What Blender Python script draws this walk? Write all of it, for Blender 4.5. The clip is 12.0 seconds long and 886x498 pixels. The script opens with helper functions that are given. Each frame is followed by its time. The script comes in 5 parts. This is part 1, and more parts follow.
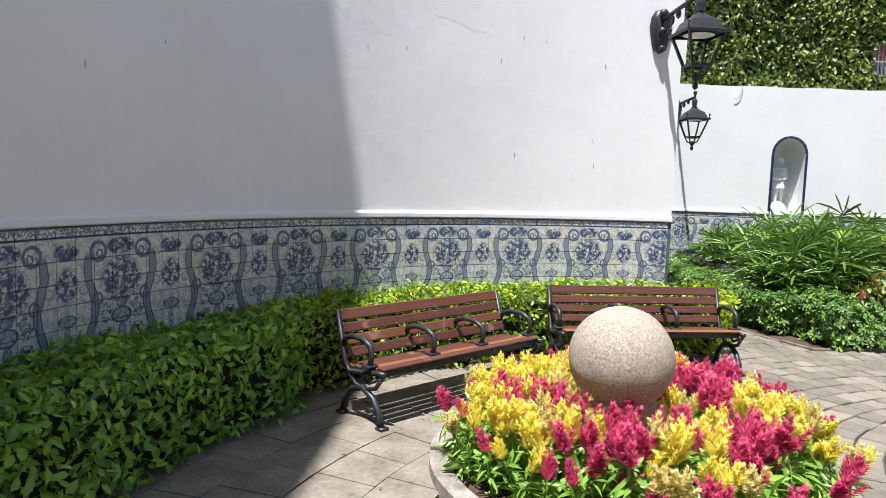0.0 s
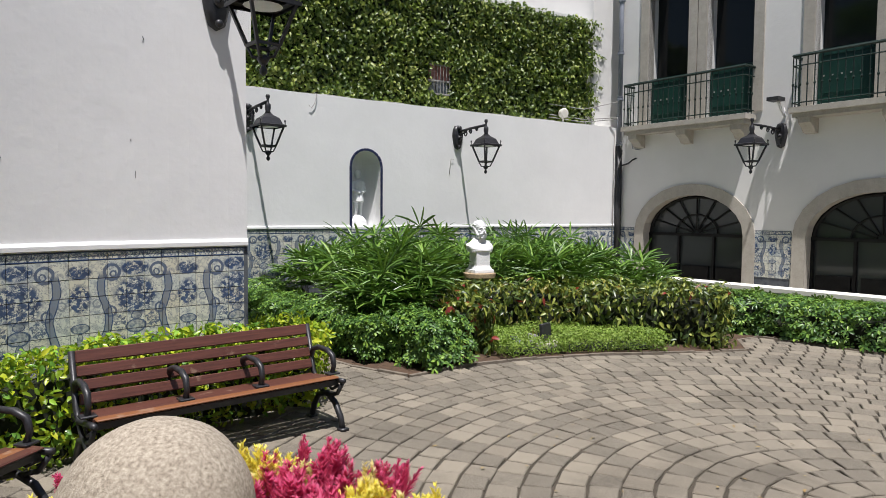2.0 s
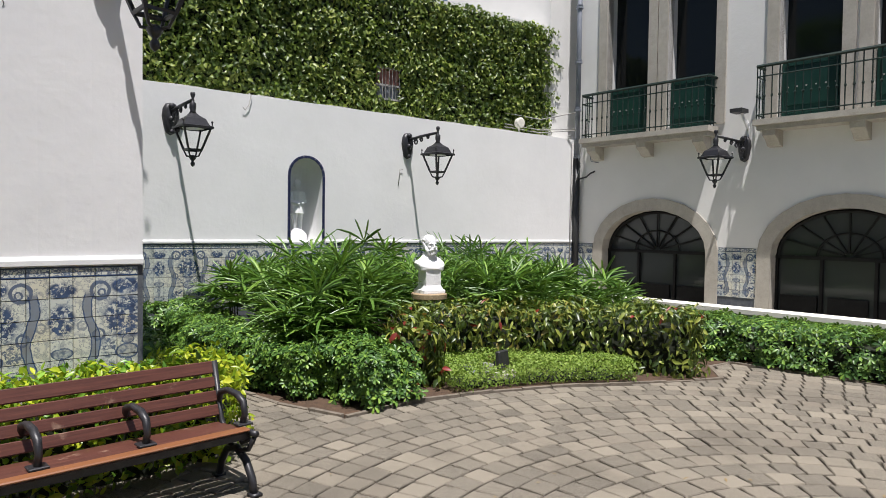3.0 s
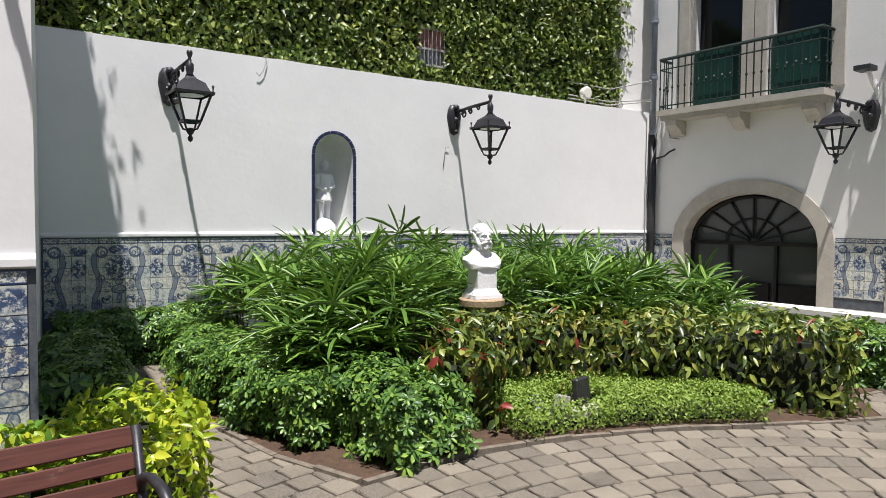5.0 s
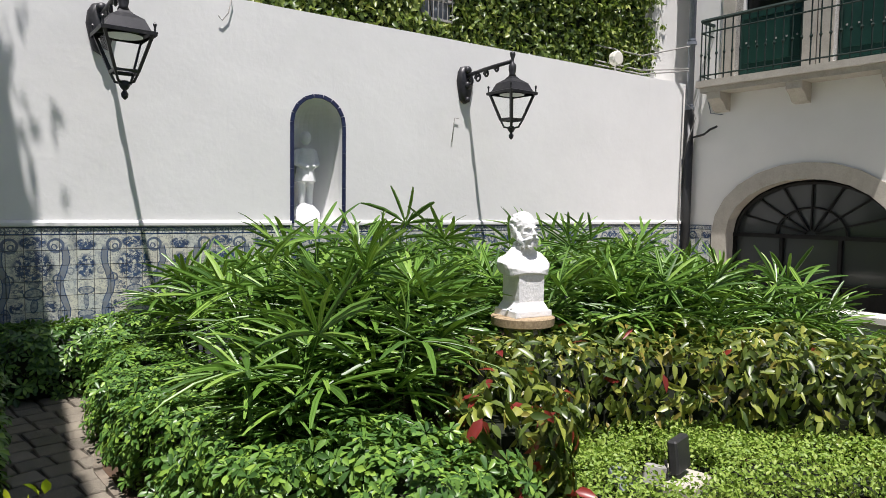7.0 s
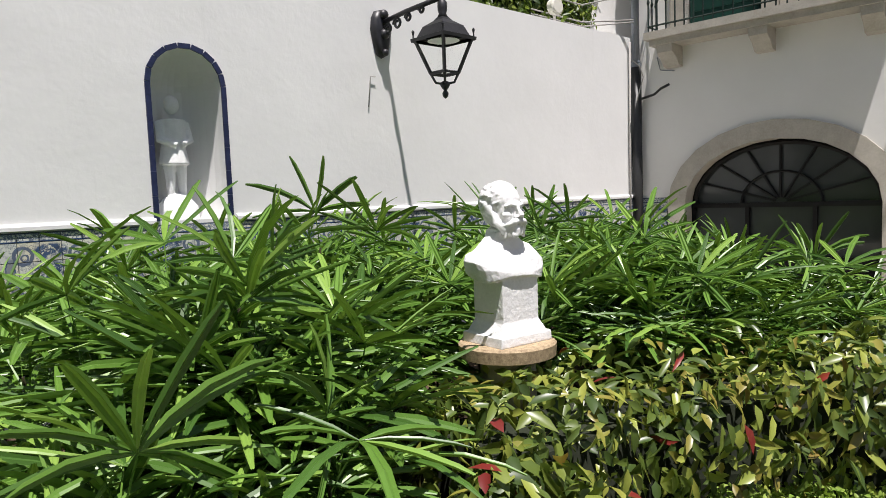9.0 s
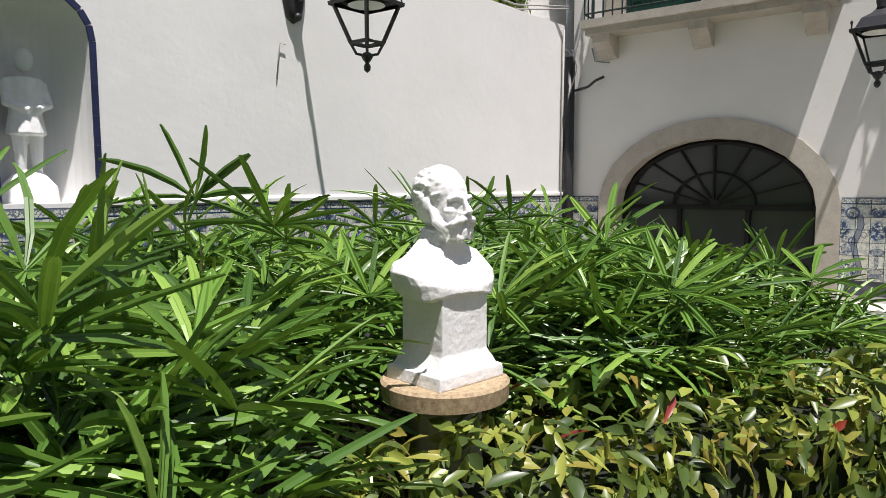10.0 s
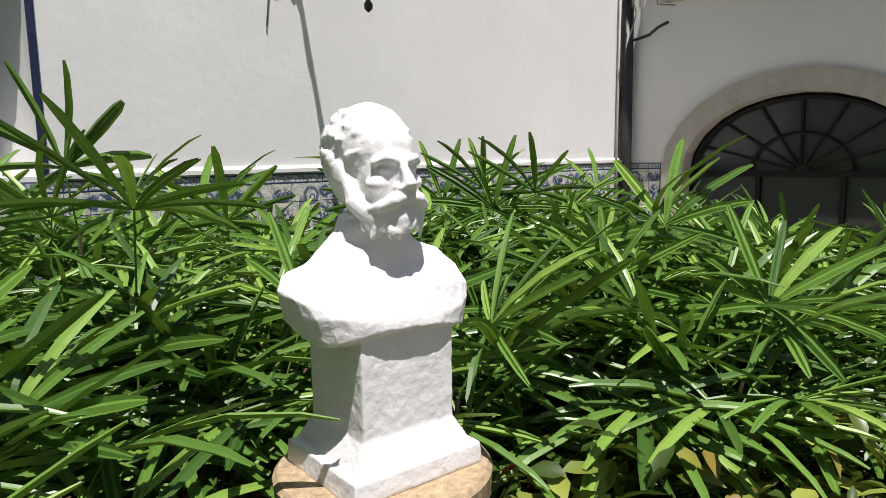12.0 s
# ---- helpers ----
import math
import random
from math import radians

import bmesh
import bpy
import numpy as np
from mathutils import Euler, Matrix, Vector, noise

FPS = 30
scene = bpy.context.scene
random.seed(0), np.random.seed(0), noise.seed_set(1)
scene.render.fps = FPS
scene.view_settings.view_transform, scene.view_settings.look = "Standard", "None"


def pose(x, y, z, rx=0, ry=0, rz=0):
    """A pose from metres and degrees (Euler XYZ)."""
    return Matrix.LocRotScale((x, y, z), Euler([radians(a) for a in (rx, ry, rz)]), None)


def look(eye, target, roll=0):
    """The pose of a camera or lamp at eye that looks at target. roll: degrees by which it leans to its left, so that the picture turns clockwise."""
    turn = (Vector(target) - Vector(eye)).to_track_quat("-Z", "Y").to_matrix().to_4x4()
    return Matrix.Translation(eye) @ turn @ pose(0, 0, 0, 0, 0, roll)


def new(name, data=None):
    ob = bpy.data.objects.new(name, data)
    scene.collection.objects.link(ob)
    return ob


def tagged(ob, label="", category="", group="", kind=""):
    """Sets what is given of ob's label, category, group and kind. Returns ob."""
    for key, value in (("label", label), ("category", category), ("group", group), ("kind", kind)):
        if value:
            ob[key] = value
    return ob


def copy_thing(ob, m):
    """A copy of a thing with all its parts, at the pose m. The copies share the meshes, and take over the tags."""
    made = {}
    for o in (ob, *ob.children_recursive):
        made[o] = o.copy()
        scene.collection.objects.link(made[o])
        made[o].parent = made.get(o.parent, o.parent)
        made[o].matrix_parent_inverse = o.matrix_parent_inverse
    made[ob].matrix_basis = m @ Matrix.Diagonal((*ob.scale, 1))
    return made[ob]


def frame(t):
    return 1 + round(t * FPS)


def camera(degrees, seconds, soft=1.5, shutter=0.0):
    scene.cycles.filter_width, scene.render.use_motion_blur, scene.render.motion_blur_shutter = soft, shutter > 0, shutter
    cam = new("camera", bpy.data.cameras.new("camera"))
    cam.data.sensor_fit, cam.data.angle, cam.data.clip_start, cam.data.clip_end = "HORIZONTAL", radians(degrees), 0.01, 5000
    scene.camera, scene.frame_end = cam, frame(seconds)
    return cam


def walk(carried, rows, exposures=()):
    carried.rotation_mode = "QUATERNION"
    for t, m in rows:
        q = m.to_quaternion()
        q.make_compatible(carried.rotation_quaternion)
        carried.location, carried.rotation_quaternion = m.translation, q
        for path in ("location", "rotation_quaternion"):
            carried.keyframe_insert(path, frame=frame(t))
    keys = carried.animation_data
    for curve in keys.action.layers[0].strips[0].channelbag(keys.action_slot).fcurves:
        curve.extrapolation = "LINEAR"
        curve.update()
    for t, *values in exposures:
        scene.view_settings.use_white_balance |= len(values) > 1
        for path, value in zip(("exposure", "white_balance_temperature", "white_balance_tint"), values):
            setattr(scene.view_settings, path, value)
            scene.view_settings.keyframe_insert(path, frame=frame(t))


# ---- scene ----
cam = camera(67.0, 12.0, soft=0.8)
PATH = [
    (0, (0.44, 0.353, 1.742), (0.311, 2.34, 1.557), 1.9),
    (0.5, (0.43, 0.736, 1.741), (0.618, 2.717, 1.534), -0.1),
    (1, (0.541, 1.113, 1.738), (0.848, 3.083, 1.574), -0.9),
    (1.5, (0.738, 1.552, 1.787), (1.424, 3.428, 1.674), 0.8),
    (1.6, (0.763, 1.649, 1.787), (1.544, 3.487, 1.686), 0.7),
    (2, (0.978, 2.028, 1.745), (1.993, 3.748, 1.634), 0.4),
    (2.5, (1.241, 2.424, 1.717), (2.308, 4.112, 1.606), -0.5),
    (2.7, (1.367, 2.576, 1.738), (2.494, 4.227, 1.674), 0.6),
    (4.3, (2.214, 3.842, 1.644), (3.354, 5.482, 1.53), 1.5),
    (4.5, (2.32, 4.003, 1.688), (3.421, 5.667, 1.554), 0.7),
    (5, (2.569, 4.414, 1.665), (3.578, 6.139, 1.577), 0.4),
    (5.5, (2.753, 4.904, 1.677), (3.748, 6.638, 1.631), 1.1),
    (6, (2.896, 5.355, 1.662), (3.889, 7.089, 1.578), -0.6),
    (6.5, (3.09, 5.741, 1.646), (4.097, 7.467, 1.565), 1.3),
    (7, (3.222, 6.156, 1.656), (4.274, 7.853, 1.531), 0.8),
    (7.5, (3.419, 6.57, 1.625), (4.569, 8.199, 1.467), 0.7),
    (7.7, (3.52, 6.723, 1.622), (4.644, 8.371, 1.479), 0.5),
    (9.3, (4.221, 7.93, 1.566), (5.518, 9.443, 1.397), -1.7),
    (9.5, (4.334, 8.076, 1.563), (5.668, 9.556, 1.387), -0.5),
    (10, (4.555, 8.323, 1.557), (5.997, 9.696, 1.372), -0.2),
    (10.5, (4.895, 8.482, 1.533), (6.332, 9.858, 1.331), 1.7),
    (11, (5.188, 8.669, 1.508), (6.557, 10.108, 1.274), 0.9),
    (11.5, (5.352, 8.789, 1.504), (6.662, 10.278, 1.246), -0.3),
    (12, (5.454, 8.822, 1.521), (6.761, 10.312, 1.252), -1.0),
]
EXPOSURES = [(0, 0.95, 6250, 14), (0.5, 0.72, 6300, 14), (1.0, 0.45, 6350, 14), (1.5, 0.3, 6400, 14), (2.5, 0.36, 6450, 14), (4.5, 0.5, 6480, 15), (5.5, 0.53, 6500, 15), (7.5, 0.48, 6550, 15), (10.5, 0.46, 6650, 15), (12, 0.36, 6650, 15)]
walk(cam, [(t, look(eye, target, roll)) for t, eye, target, roll in PATH], EXPOSURES)

# ---- light ----
SUN_DIR = Vector((0.3, 0.66, -2.25)).normalized()
world = bpy.data.worlds.new("sky")
scene.world = world
world.use_nodes = True
wn = world.node_tree.nodes
sky = wn.new("ShaderNodeTexSky")
sky.sky_type = "NISHITA"
sky.sun_disc = False
sky.sun_elevation = math.asin(-SUN_DIR.z)
sky.sun_rotation = math.atan2(-SUN_DIR.x, -SUN_DIR.y)
sky.air_density, sky.dust_density = 1.0, 0.8
wn["Background"].inputs[1].default_value = 0.06
world.node_tree.links.new(sky.outputs[0], wn["Background"].inputs[0])
sun = new("sun", bpy.data.lights.new("sun", "SUN"))
sun.data.energy, sun.data.angle, sun.data.color = 5.0, radians(0.55), (1.0, 0.98, 0.95)
sun.matrix_world = look((0, 0, 20), Vector((0, 0, 20)) + SUN_DIR)


# ---- materials ----
class Nodes:
    """A short way to write node trees."""

    def __init__(self, name, rough=0.6, metal=0.0, spec=0.5):
        self.mat = bpy.data.materials.new(name)
        self.mat.use_nodes = True
        self.t = self.mat.node_tree
        self.p = self.t.nodes["Principled BSDF"]
        self.p.inputs["Roughness"].default_value = rough
        self.p.inputs["Metallic"].default_value = metal
        self.p.inputs["Specular IOR Level"].default_value = spec

    def node(self, kind, **inputs):
        n = self.t.nodes.new(kind)
        for k, v in inputs.items():
            self.put(n.inputs[k], v)
        return n

    def put(self, socket, v):
        if isinstance(v, bpy.types.NodeSocket):
            self.t.links.new(v, socket)
        else:
            socket.default_value = v

    def m(self, op, a, b=0.0, c=0.0):
        n = self.t.nodes.new("ShaderNodeMath")
        n.operation = op
        for s, v in zip(n.inputs, (a, b, c)):
            self.put(s, v)
        return n.outputs[0]

    def coords(self, which="Object"):
        return self.node("ShaderNodeTexCoord").outputs[which]

    def noise(self, scale, detail=4.0, vec=None, rough=0.6):
        n = self.node("ShaderNodeTexNoise", Scale=scale, Detail=detail, Roughness=rough)
        if vec is None:
            vec = self.node("ShaderNodeNewGeometry").outputs["Position"]
        self.put(n.inputs["Vector"], vec)
        return n.outputs["Fac"]

    def ramp(self, fac, *stops):
        n = self.t.nodes.new("ShaderNodeValToRGB")
        e = n.color_ramp.elements
        while len(e) < len(stops):
            e.new(0.5)
        for el, (pos, col) in zip(e, stops):
            el.position, el.color = pos, (*col, 1)
        self.put(n.inputs[0], fac)
        return n.outputs[0]

    def mix(self, fac, a, b, kind="MIX"):
        n = self.t.nodes.new("ShaderNodeMix")
        n.data_type, n.blend_type = "RGBA", kind
        self.put(n.inputs[0], fac)
        for s, v in ((n.inputs[6], a), (n.inputs[7], b)):
            self.put(s, (*v, 1) if isinstance(v, tuple) and len(v) == 3 else v)
        return n.outputs[2]

    def smooth(self, v, lo, hi):
        n = self.t.nodes.new("ShaderNodeMapRange")
        n.interpolation_type = "SMOOTHSTEP"
        for s, x in zip(n.inputs, (v, lo, hi, 0.0, 1.0)):
            self.put(s, x)
        return n.outputs[0]

    def bump(self, height, strength=0.3, distance=0.01):
        n = self.node("ShaderNodeBump", Strength=strength, Distance=distance, Height=height)
        self.t.links.new(n.outputs[0], self.p.inputs["Normal"])

    def base(self, col):
        self.put(self.p.inputs["Base Color"], (*col, 1) if isinstance(col, tuple) and len(col) == 3 else col)
        return self


def mat_plaster(name, tone):
    k = Nodes(name, 0.85, spec=0.2)
    big, fine = k.noise(0.9, 5), k.noise(14, 5)
    col = k.ramp(big, (0.3, tuple(c * 0.92 for c in tone)), (0.7, tone))
    pos = k.node("ShaderNodeNewGeometry").outputs["Position"]
    streak = k.node("ShaderNodeMapping", Vector=pos, Scale=(5, 5, 0.35)).outputs[0]
    dirt = k.smooth(k.noise(1.3, 6, streak, 0.7), 0.62, 0.85)
    k.base(k.mix(k.m("MULTIPLY", dirt, 0.25), col, (0.45, 0.44, 0.4)))
    k.bump(k.m("ADD", k.m("MULTIPLY", big, 1.5), k.m("MULTIPLY", fine, 0.25)), 0.35, 0.02)
    return k.mat


def mat_plain(name, a, b, scale, rough=0.6, metal=0.0, bump=0.2, dist=0.004, spec=0.5, detail=5):
    """Two tones mixed by noise at a coarse and a fine scale."""
    k = Nodes(name, rough, metal, spec)
    n1, n2 = k.noise(scale, detail), k.noise(scale * 7, 4)
    f = k.m("ADD", k.m("MULTIPLY", n1, 0.6), k.m("MULTIPLY", n2, 0.4))
    k.base(k.ramp(f, (0.35, a), (0.65, b)))
    k.bump(f, bump, dist)
    return k.mat


def mat_leaf(name, *tones, rough=0.35, glow=0.3, patch=0.6, through_tone=(0.25, 0.4, 0.03)):
    """Leaves: each one its own tone, some light passing through."""
    k = Nodes(name, rough, spec=0.5)
    rnd = k.node("ShaderNodeNewGeometry").outputs["Random Per Island"]
    f = k.m("ADD", k.m("MULTIPLY", rnd, 0.75), k.m("MULTIPLY", k.noise(patch, 3), 0.5))
    f = k.m("SUBTRACT", f, 0.12)
    n = len(tones)
    col = k.ramp(f, *[(i / (n - 1), c) for i, c in enumerate(tones)])
    k.base(col)
    tr = k.node("ShaderNodeBsdfTranslucent", Color=k.mix(0.5, col, through_tone))
    mx = k.node("ShaderNodeMixShader", Fac=glow)
    k.t.links.new(k.p.outputs[0], mx.inputs[1])
    k.t.links.new(tr.outputs[0], mx.inputs[2])
    k.t.links.new(mx.outputs[0], k.t.nodes["Material Output"].inputs[0])
    return k.mat


def mat_paver():
    k = Nodes("granite_paver", 0.8, spec=0.3)
    rnd = k.node("ShaderNodeObjectInfo").outputs["Random"]
    isl = k.node("ShaderNodeNewGeometry").outputs["Random Per Island"]
    f = k.m("FRACT", k.m("ADD", k.m("MULTIPLY", rnd, 7.3), isl))
    tone = k.ramp(f, (0.0, (0.085, 0.075, 0.058)), (0.5, (0.165, 0.144, 0.11)), (0.85, (0.27, 0.235, 0.178)), (1.0, (0.145, 0.12, 0.09)))
    grain = k.noise(150, 3)
    stain = k.noise(1.1, 5)
    col = k.mix(k.smooth(grain, 0.35, 0.7), tone, (0.31, 0.275, 0.22))
    col = k.mix(k.m("MULTIPLY", k.smooth(stain, 0.45, 0.75), 0.5), col, (0.075, 0.064, 0.05))
    k.base(col)
    k.bump(k.m("ADD", grain, k.m("MULTIPLY", k.noise(28, 4), 1.5)), 0.8, 0.01)
    return k.mat


def mat_tile():
    """Hand-painted blue and white tiles: the motif repeats every six tiles. UV is in tiles, from the vase's axis and the foot."""
    k = Nodes("painted_tile", 0.22, spec=0.5)
    sep = k.node("ShaderNodeSeparateXYZ", Vector=k.coords("UV"))
    u, v = sep.outputs[0], sep.outputs[1]
    warp = k.node("ShaderNodeCombineXYZ", X=u, Y=v).outputs[0]
    w1, w2 = k.noise(1.6, 3, warp), k.noise(5.0, 4, warp)
    uu = k.m("ADD", u, k.m("MULTIPLY", k.m("SUBTRACT", w1, 0.5), 0.22))
    vv = k.m("ADD", v, k.m("MULTIPLY", k.m("SUBTRACT", w2, 0.5), 0.22))
    a = k.m("ABSOLUTE", k.m("SUBTRACT", k.m("MODULO", k.m("ADD", uu, 603.0), 6.0), 3.0))
    foliage = k.noise(3.3, 5, warp, 0.7)
    lines = k.m("ABSOLUTE", k.m("SUBTRACT", k.noise(2.6, 4, warp), 0.5))
    parts = []

    def ell(cx, cy, rx, ry):
        dx = k.m("DIVIDE", k.m("SUBTRACT", a, cx), rx)
        dy = k.m("DIVIDE", k.m("SUBTRACT", vv, cy), ry)
        return k.m("SQRT", k.m("ADD", k.m("MULTIPLY", dx, dx), k.m("MULTIPLY", dy, dy)))

    def add(mask, strength):
        parts.append(k.m("MULTIPLY", mask, strength))

    def solid(cx, cy, rx, ry, strength=0.8):
        d = ell(cx, cy, rx, ry)
        inside = k.m("SUBTRACT", 1.0, k.smooth(d, 0.9, 1.05))
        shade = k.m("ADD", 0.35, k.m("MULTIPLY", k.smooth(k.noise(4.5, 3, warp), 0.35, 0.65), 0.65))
        add(k.m("MULTIPLY", inside, shade), strength)
        add(k.m("SUBTRACT", 1.0, k.smooth(k.m("ABSOLUTE", k.m("SUBTRACT", d, 1.0)), 0.06, 0.16)), 0.9)

    def ring(cx, cy, r, w, strength=0.85):
        d = k.m("ABSOLUTE", k.m("SUBTRACT", ell(cx, cy, r, r), 1.0))
        add(k.m("SUBTRACT", 1.0, k.smooth(d, w * 0.6, w)), strength)

    def spray(cx, cy, rx, ry, lo, hi, strength=0.95):
        inside = k.m("SUBTRACT", 1.0, k.smooth(ell(cx, cy, rx, ry), 0.75, 1.05))
        add(k.m("MULTIPLY", inside, k.smooth(foliage, lo, hi)), strength)
        add(k.m("MULTIPLY", inside, k.m("SUBTRACT", 1.0, k.smooth(lines, 0.015, 0.05))), strength * 0.8)

    # scroll: a winding band with curled ends
    cx = k.m("ADD", 1.68, k.m("MULTIPLY", k.m("SINE", k.m("MULTIPLY", vv, 1.75)), 0.2))
    off = k.m("ABSOLUTE", k.m("SUBTRACT", a, cx))
    span = k.m("MULTIPLY", k.smooth(vv, 0.3, 0.6), k.m("SUBTRACT", 1.0, k.smooth(vv, 5.1, 5.4)))
    add(k.m("MULTIPLY", span, k.m("SUBTRACT", 1.0, k.smooth(off, 0.15, 0.2))), 0.68)
    add(k.m("MULTIPLY", span, k.m("SUBTRACT", 1.0, k.smooth(k.m("ABSOLUTE", k.m("SUBTRACT", off, 0.19)), 0.02, 0.05))), 0.95)
    ring(1.28, 5.3, 0.42, 0.26)
    ring(1.2, 5.2, 0.16, 0.4)
    ring(1.35, 3.1, 0.26, 0.3)
    ring(2.1, 3.6, 0.2, 0.3, 0.6)
    solid(1.6, 0.75, 0.26, 0.5, 0.9)
    # vase with its bouquet and pedestal
    solid(0.0, 2.15, 0.52, 0.36)
    solid(0.0, 1.4, 0.2, 0.42)
    solid(0.0, 2.75, 0.28, 0.22)
    solid(0.0, 0.35, 0.55, 0.28, 0.5)
    spray(0.0, 3.9, 1.3, 1.25, 0.45, 0.52)
    spray(0.0, 5.5, 0.9, 0.45, 0.42, 0.5)
    spray(0.95, 1.3, 0.5, 0.45, 0.48, 0.55)
    spray(0.8, 0.4, 0.5, 0.4, 0.47, 0.55, 0.8)
    spray(0.95, 2.5, 0.5, 0.7, 0.5, 0.56, 0.85)
    # the urn column between two scrolls
    solid(3.0, 2.3, 0.46, 0.24)
    solid(3.0, 1.55, 0.14, 0.5)
    solid(3.0, 0.75, 0.5, 0.2, 0.6)
    spray(3.0, 5.35, 0.75, 0.42, 0.42, 0.5)
    spray(3.0, 3.9, 0.7, 0.85, 0.45, 0.52)
    spray(3.0, 0.3, 0.6, 0.4, 0.47, 0.55, 0.8)
    add(k.m("MULTIPLY", k.smooth(k.noise(2.4, 5, warp, 0.7), 0.5, 0.62), 0.36), 1.0)
    add(k.m("SUBTRACT", 1.0, k.smooth(lines, 0.006, 0.022)), 0.6)
    ink = parts[0]
    for q in parts[1:]:
        ink = k.m("MAXIMUM", ink, q)
    # narrow border strip above the sixth row
    strip = k.smooth(v, 6.0, 6.02)
    curl = k.m("SUBTRACT", 1.0, k.smooth(k.m("ABSOLUTE", k.m("SUBTRACT", k.noise(4.5, 3, warp), 0.5)), 0.03, 0.09))
    edge = k.m("MAXIMUM", k.m("SUBTRACT", 1.0, k.smooth(k.m("ABSOLUTE", k.m("SUBTRACT", v, 6.03)), 0.03, 0.07)), k.smooth(v, 6.4, 6.47))
    ink = k.m("ADD", k.m("MULTIPLY", ink, k.m("SUBTRACT", 1.0, strip)), k.m("MULTIPLY", strip, k.m("MAXIMUM", k.m("MULTIPLY", curl, 0.8), edge)))
    rnd = k.node("ShaderNodeObjectInfo").outputs["Random"]
    glaze = k.ramp(k.m("ADD", k.m("MULTIPLY", rnd, 0.5), k.m("MULTIPLY", k.noise(2.2, 4), 0.6)), (0.2, (0.5, 0.54, 0.52)), (0.6, (0.64, 0.65, 0.57)), (0.95, (0.62, 0.58, 0.44)))
    blue = k.ramp(k.noise(2.0, 4, warp), (0.3, (0.01, 0.028, 0.085)), (0.7, (0.035, 0.085, 0.2)))
    k.base(k.mix(ink, glaze, blue))
    k.bump(k.noise(9, 3), 0.12, 0.004)
    return k.mat


WHITE = mat_plaster("white_render", (0.8, 0.8, 0.79))
CREAM = mat_plaster("pale_house_render", (0.76, 0.75, 0.72))
GREEN_RENDER = mat_plaster("pale_green_render", (0.5, 0.62, 0.52))
COPING = mat_plaster("coping_paint", (0.74, 0.72, 0.64))
STONE = mat_plain("grey_granite_trim", (0.36, 0.33, 0.28), (0.47, 0.44, 0.38), 6, 0.8, bump=0.3)
GRANITE = mat_plain("speckled_granite", (0.17, 0.135, 0.095), (0.56, 0.49, 0.39), 75, 0.8, bump=1.0, dist=0.006)
SLAB = mat_plain("yellow_granite", (0.22, 0.155, 0.09), (0.52, 0.4, 0.25), 45, 0.8, bump=0.6, dist=0.004)
IRON = mat_plain("black_cast_iron", (0.012, 0.012, 0.014), (0.03, 0.03, 0.034), 20, 0.42, bump=0.3, spec=0.5)
SOIL = mat_plain("brown_soil", (0.045, 0.028, 0.018), (0.12, 0.07, 0.04), 9, 0.95, bump=1.0, dist=0.03)
JOINT = mat_plain("sandy_joint", (0.03, 0.025, 0.018), (0.08, 0.066, 0.047), 12, 0.95, bump=0.5)
EDGE = mat_plain("worn_edge_stone", (0.1, 0.085, 0.065), (0.24, 0.2, 0.155), 8, 0.9, bump=0.5)
KERB = mat_plain("weathered_kerb_stone", (0.14, 0.12, 0.095), (0.36, 0.33, 0.28), 7, 0.9, bump=0.6, dist=0.008)
WORN_SLAB = mat_plain("worn_path_slab", (0.13, 0.112, 0.085), (0.27, 0.24, 0.19), 4, 0.85, bump=0.5, dist=0.008, spec=0.3)
GROUT = mat_plain("dark_grout", (0.05, 0.06, 0.08), (0.12, 0.13, 0.14), 14, 0.9)
PAVER = mat_paver()
TILE = mat_tile()
# near black: the shade among leaves and twigs, put into the colour
GAP_SHADE = mat_plain("leaf_gap_shade", (0.008, 0.012, 0.005), (0.02, 0.026, 0.01), 10, 0.95)
DARK_GLASS = Nodes("dark_glass", 0.06, spec=0.25).base((0.012, 0.014, 0.014)).mat
RAIL_PAINT = mat_plain("green_black_rail_paint", (0.006, 0.016, 0.013), (0.014, 0.03, 0.024), 12, 0.5, spec=0.3)
FRAME_BLACK = mat_plain("matt_black_frame_paint", (0.005, 0.005, 0.005), (0.012, 0.012, 0.012), 8, 0.65, spec=0.2)
# base lightened to grey for the reflection on the arch panes
GREY_GLASS = Nodes("grey_reflection_glass", 0.1).base((0.04, 0.045, 0.044)).mat
GREEN_PAINT = mat_plain("dark_green_paint", (0.005, 0.032, 0.024), (0.008, 0.045, 0.033), 5, 0.45, spec=0.3)
STATUE = mat_plain("white_painted_plaster", (0.74, 0.74, 0.74), (0.84, 0.84, 0.84), 12, 0.65, bump=0.7, dist=0.006)
NAVY = mat_plain("navy_glazed_tile", (0.008, 0.012, 0.045), (0.02, 0.028, 0.085), 12, 0.4)
PIPE_GREY = mat_plain("grey_pipe_paint", (0.16, 0.18, 0.21), (0.22, 0.24, 0.28), 6, 0.5)
PIPE_DARK = mat_plain("dark_iron_pipe", (0.015, 0.016, 0.018), (0.035, 0.035, 0.035), 6, 0.5)
CABLE_GREY = mat_plain("grey_cable", (0.25, 0.24, 0.22), (0.4, 0.39, 0.37), 30, 0.6)


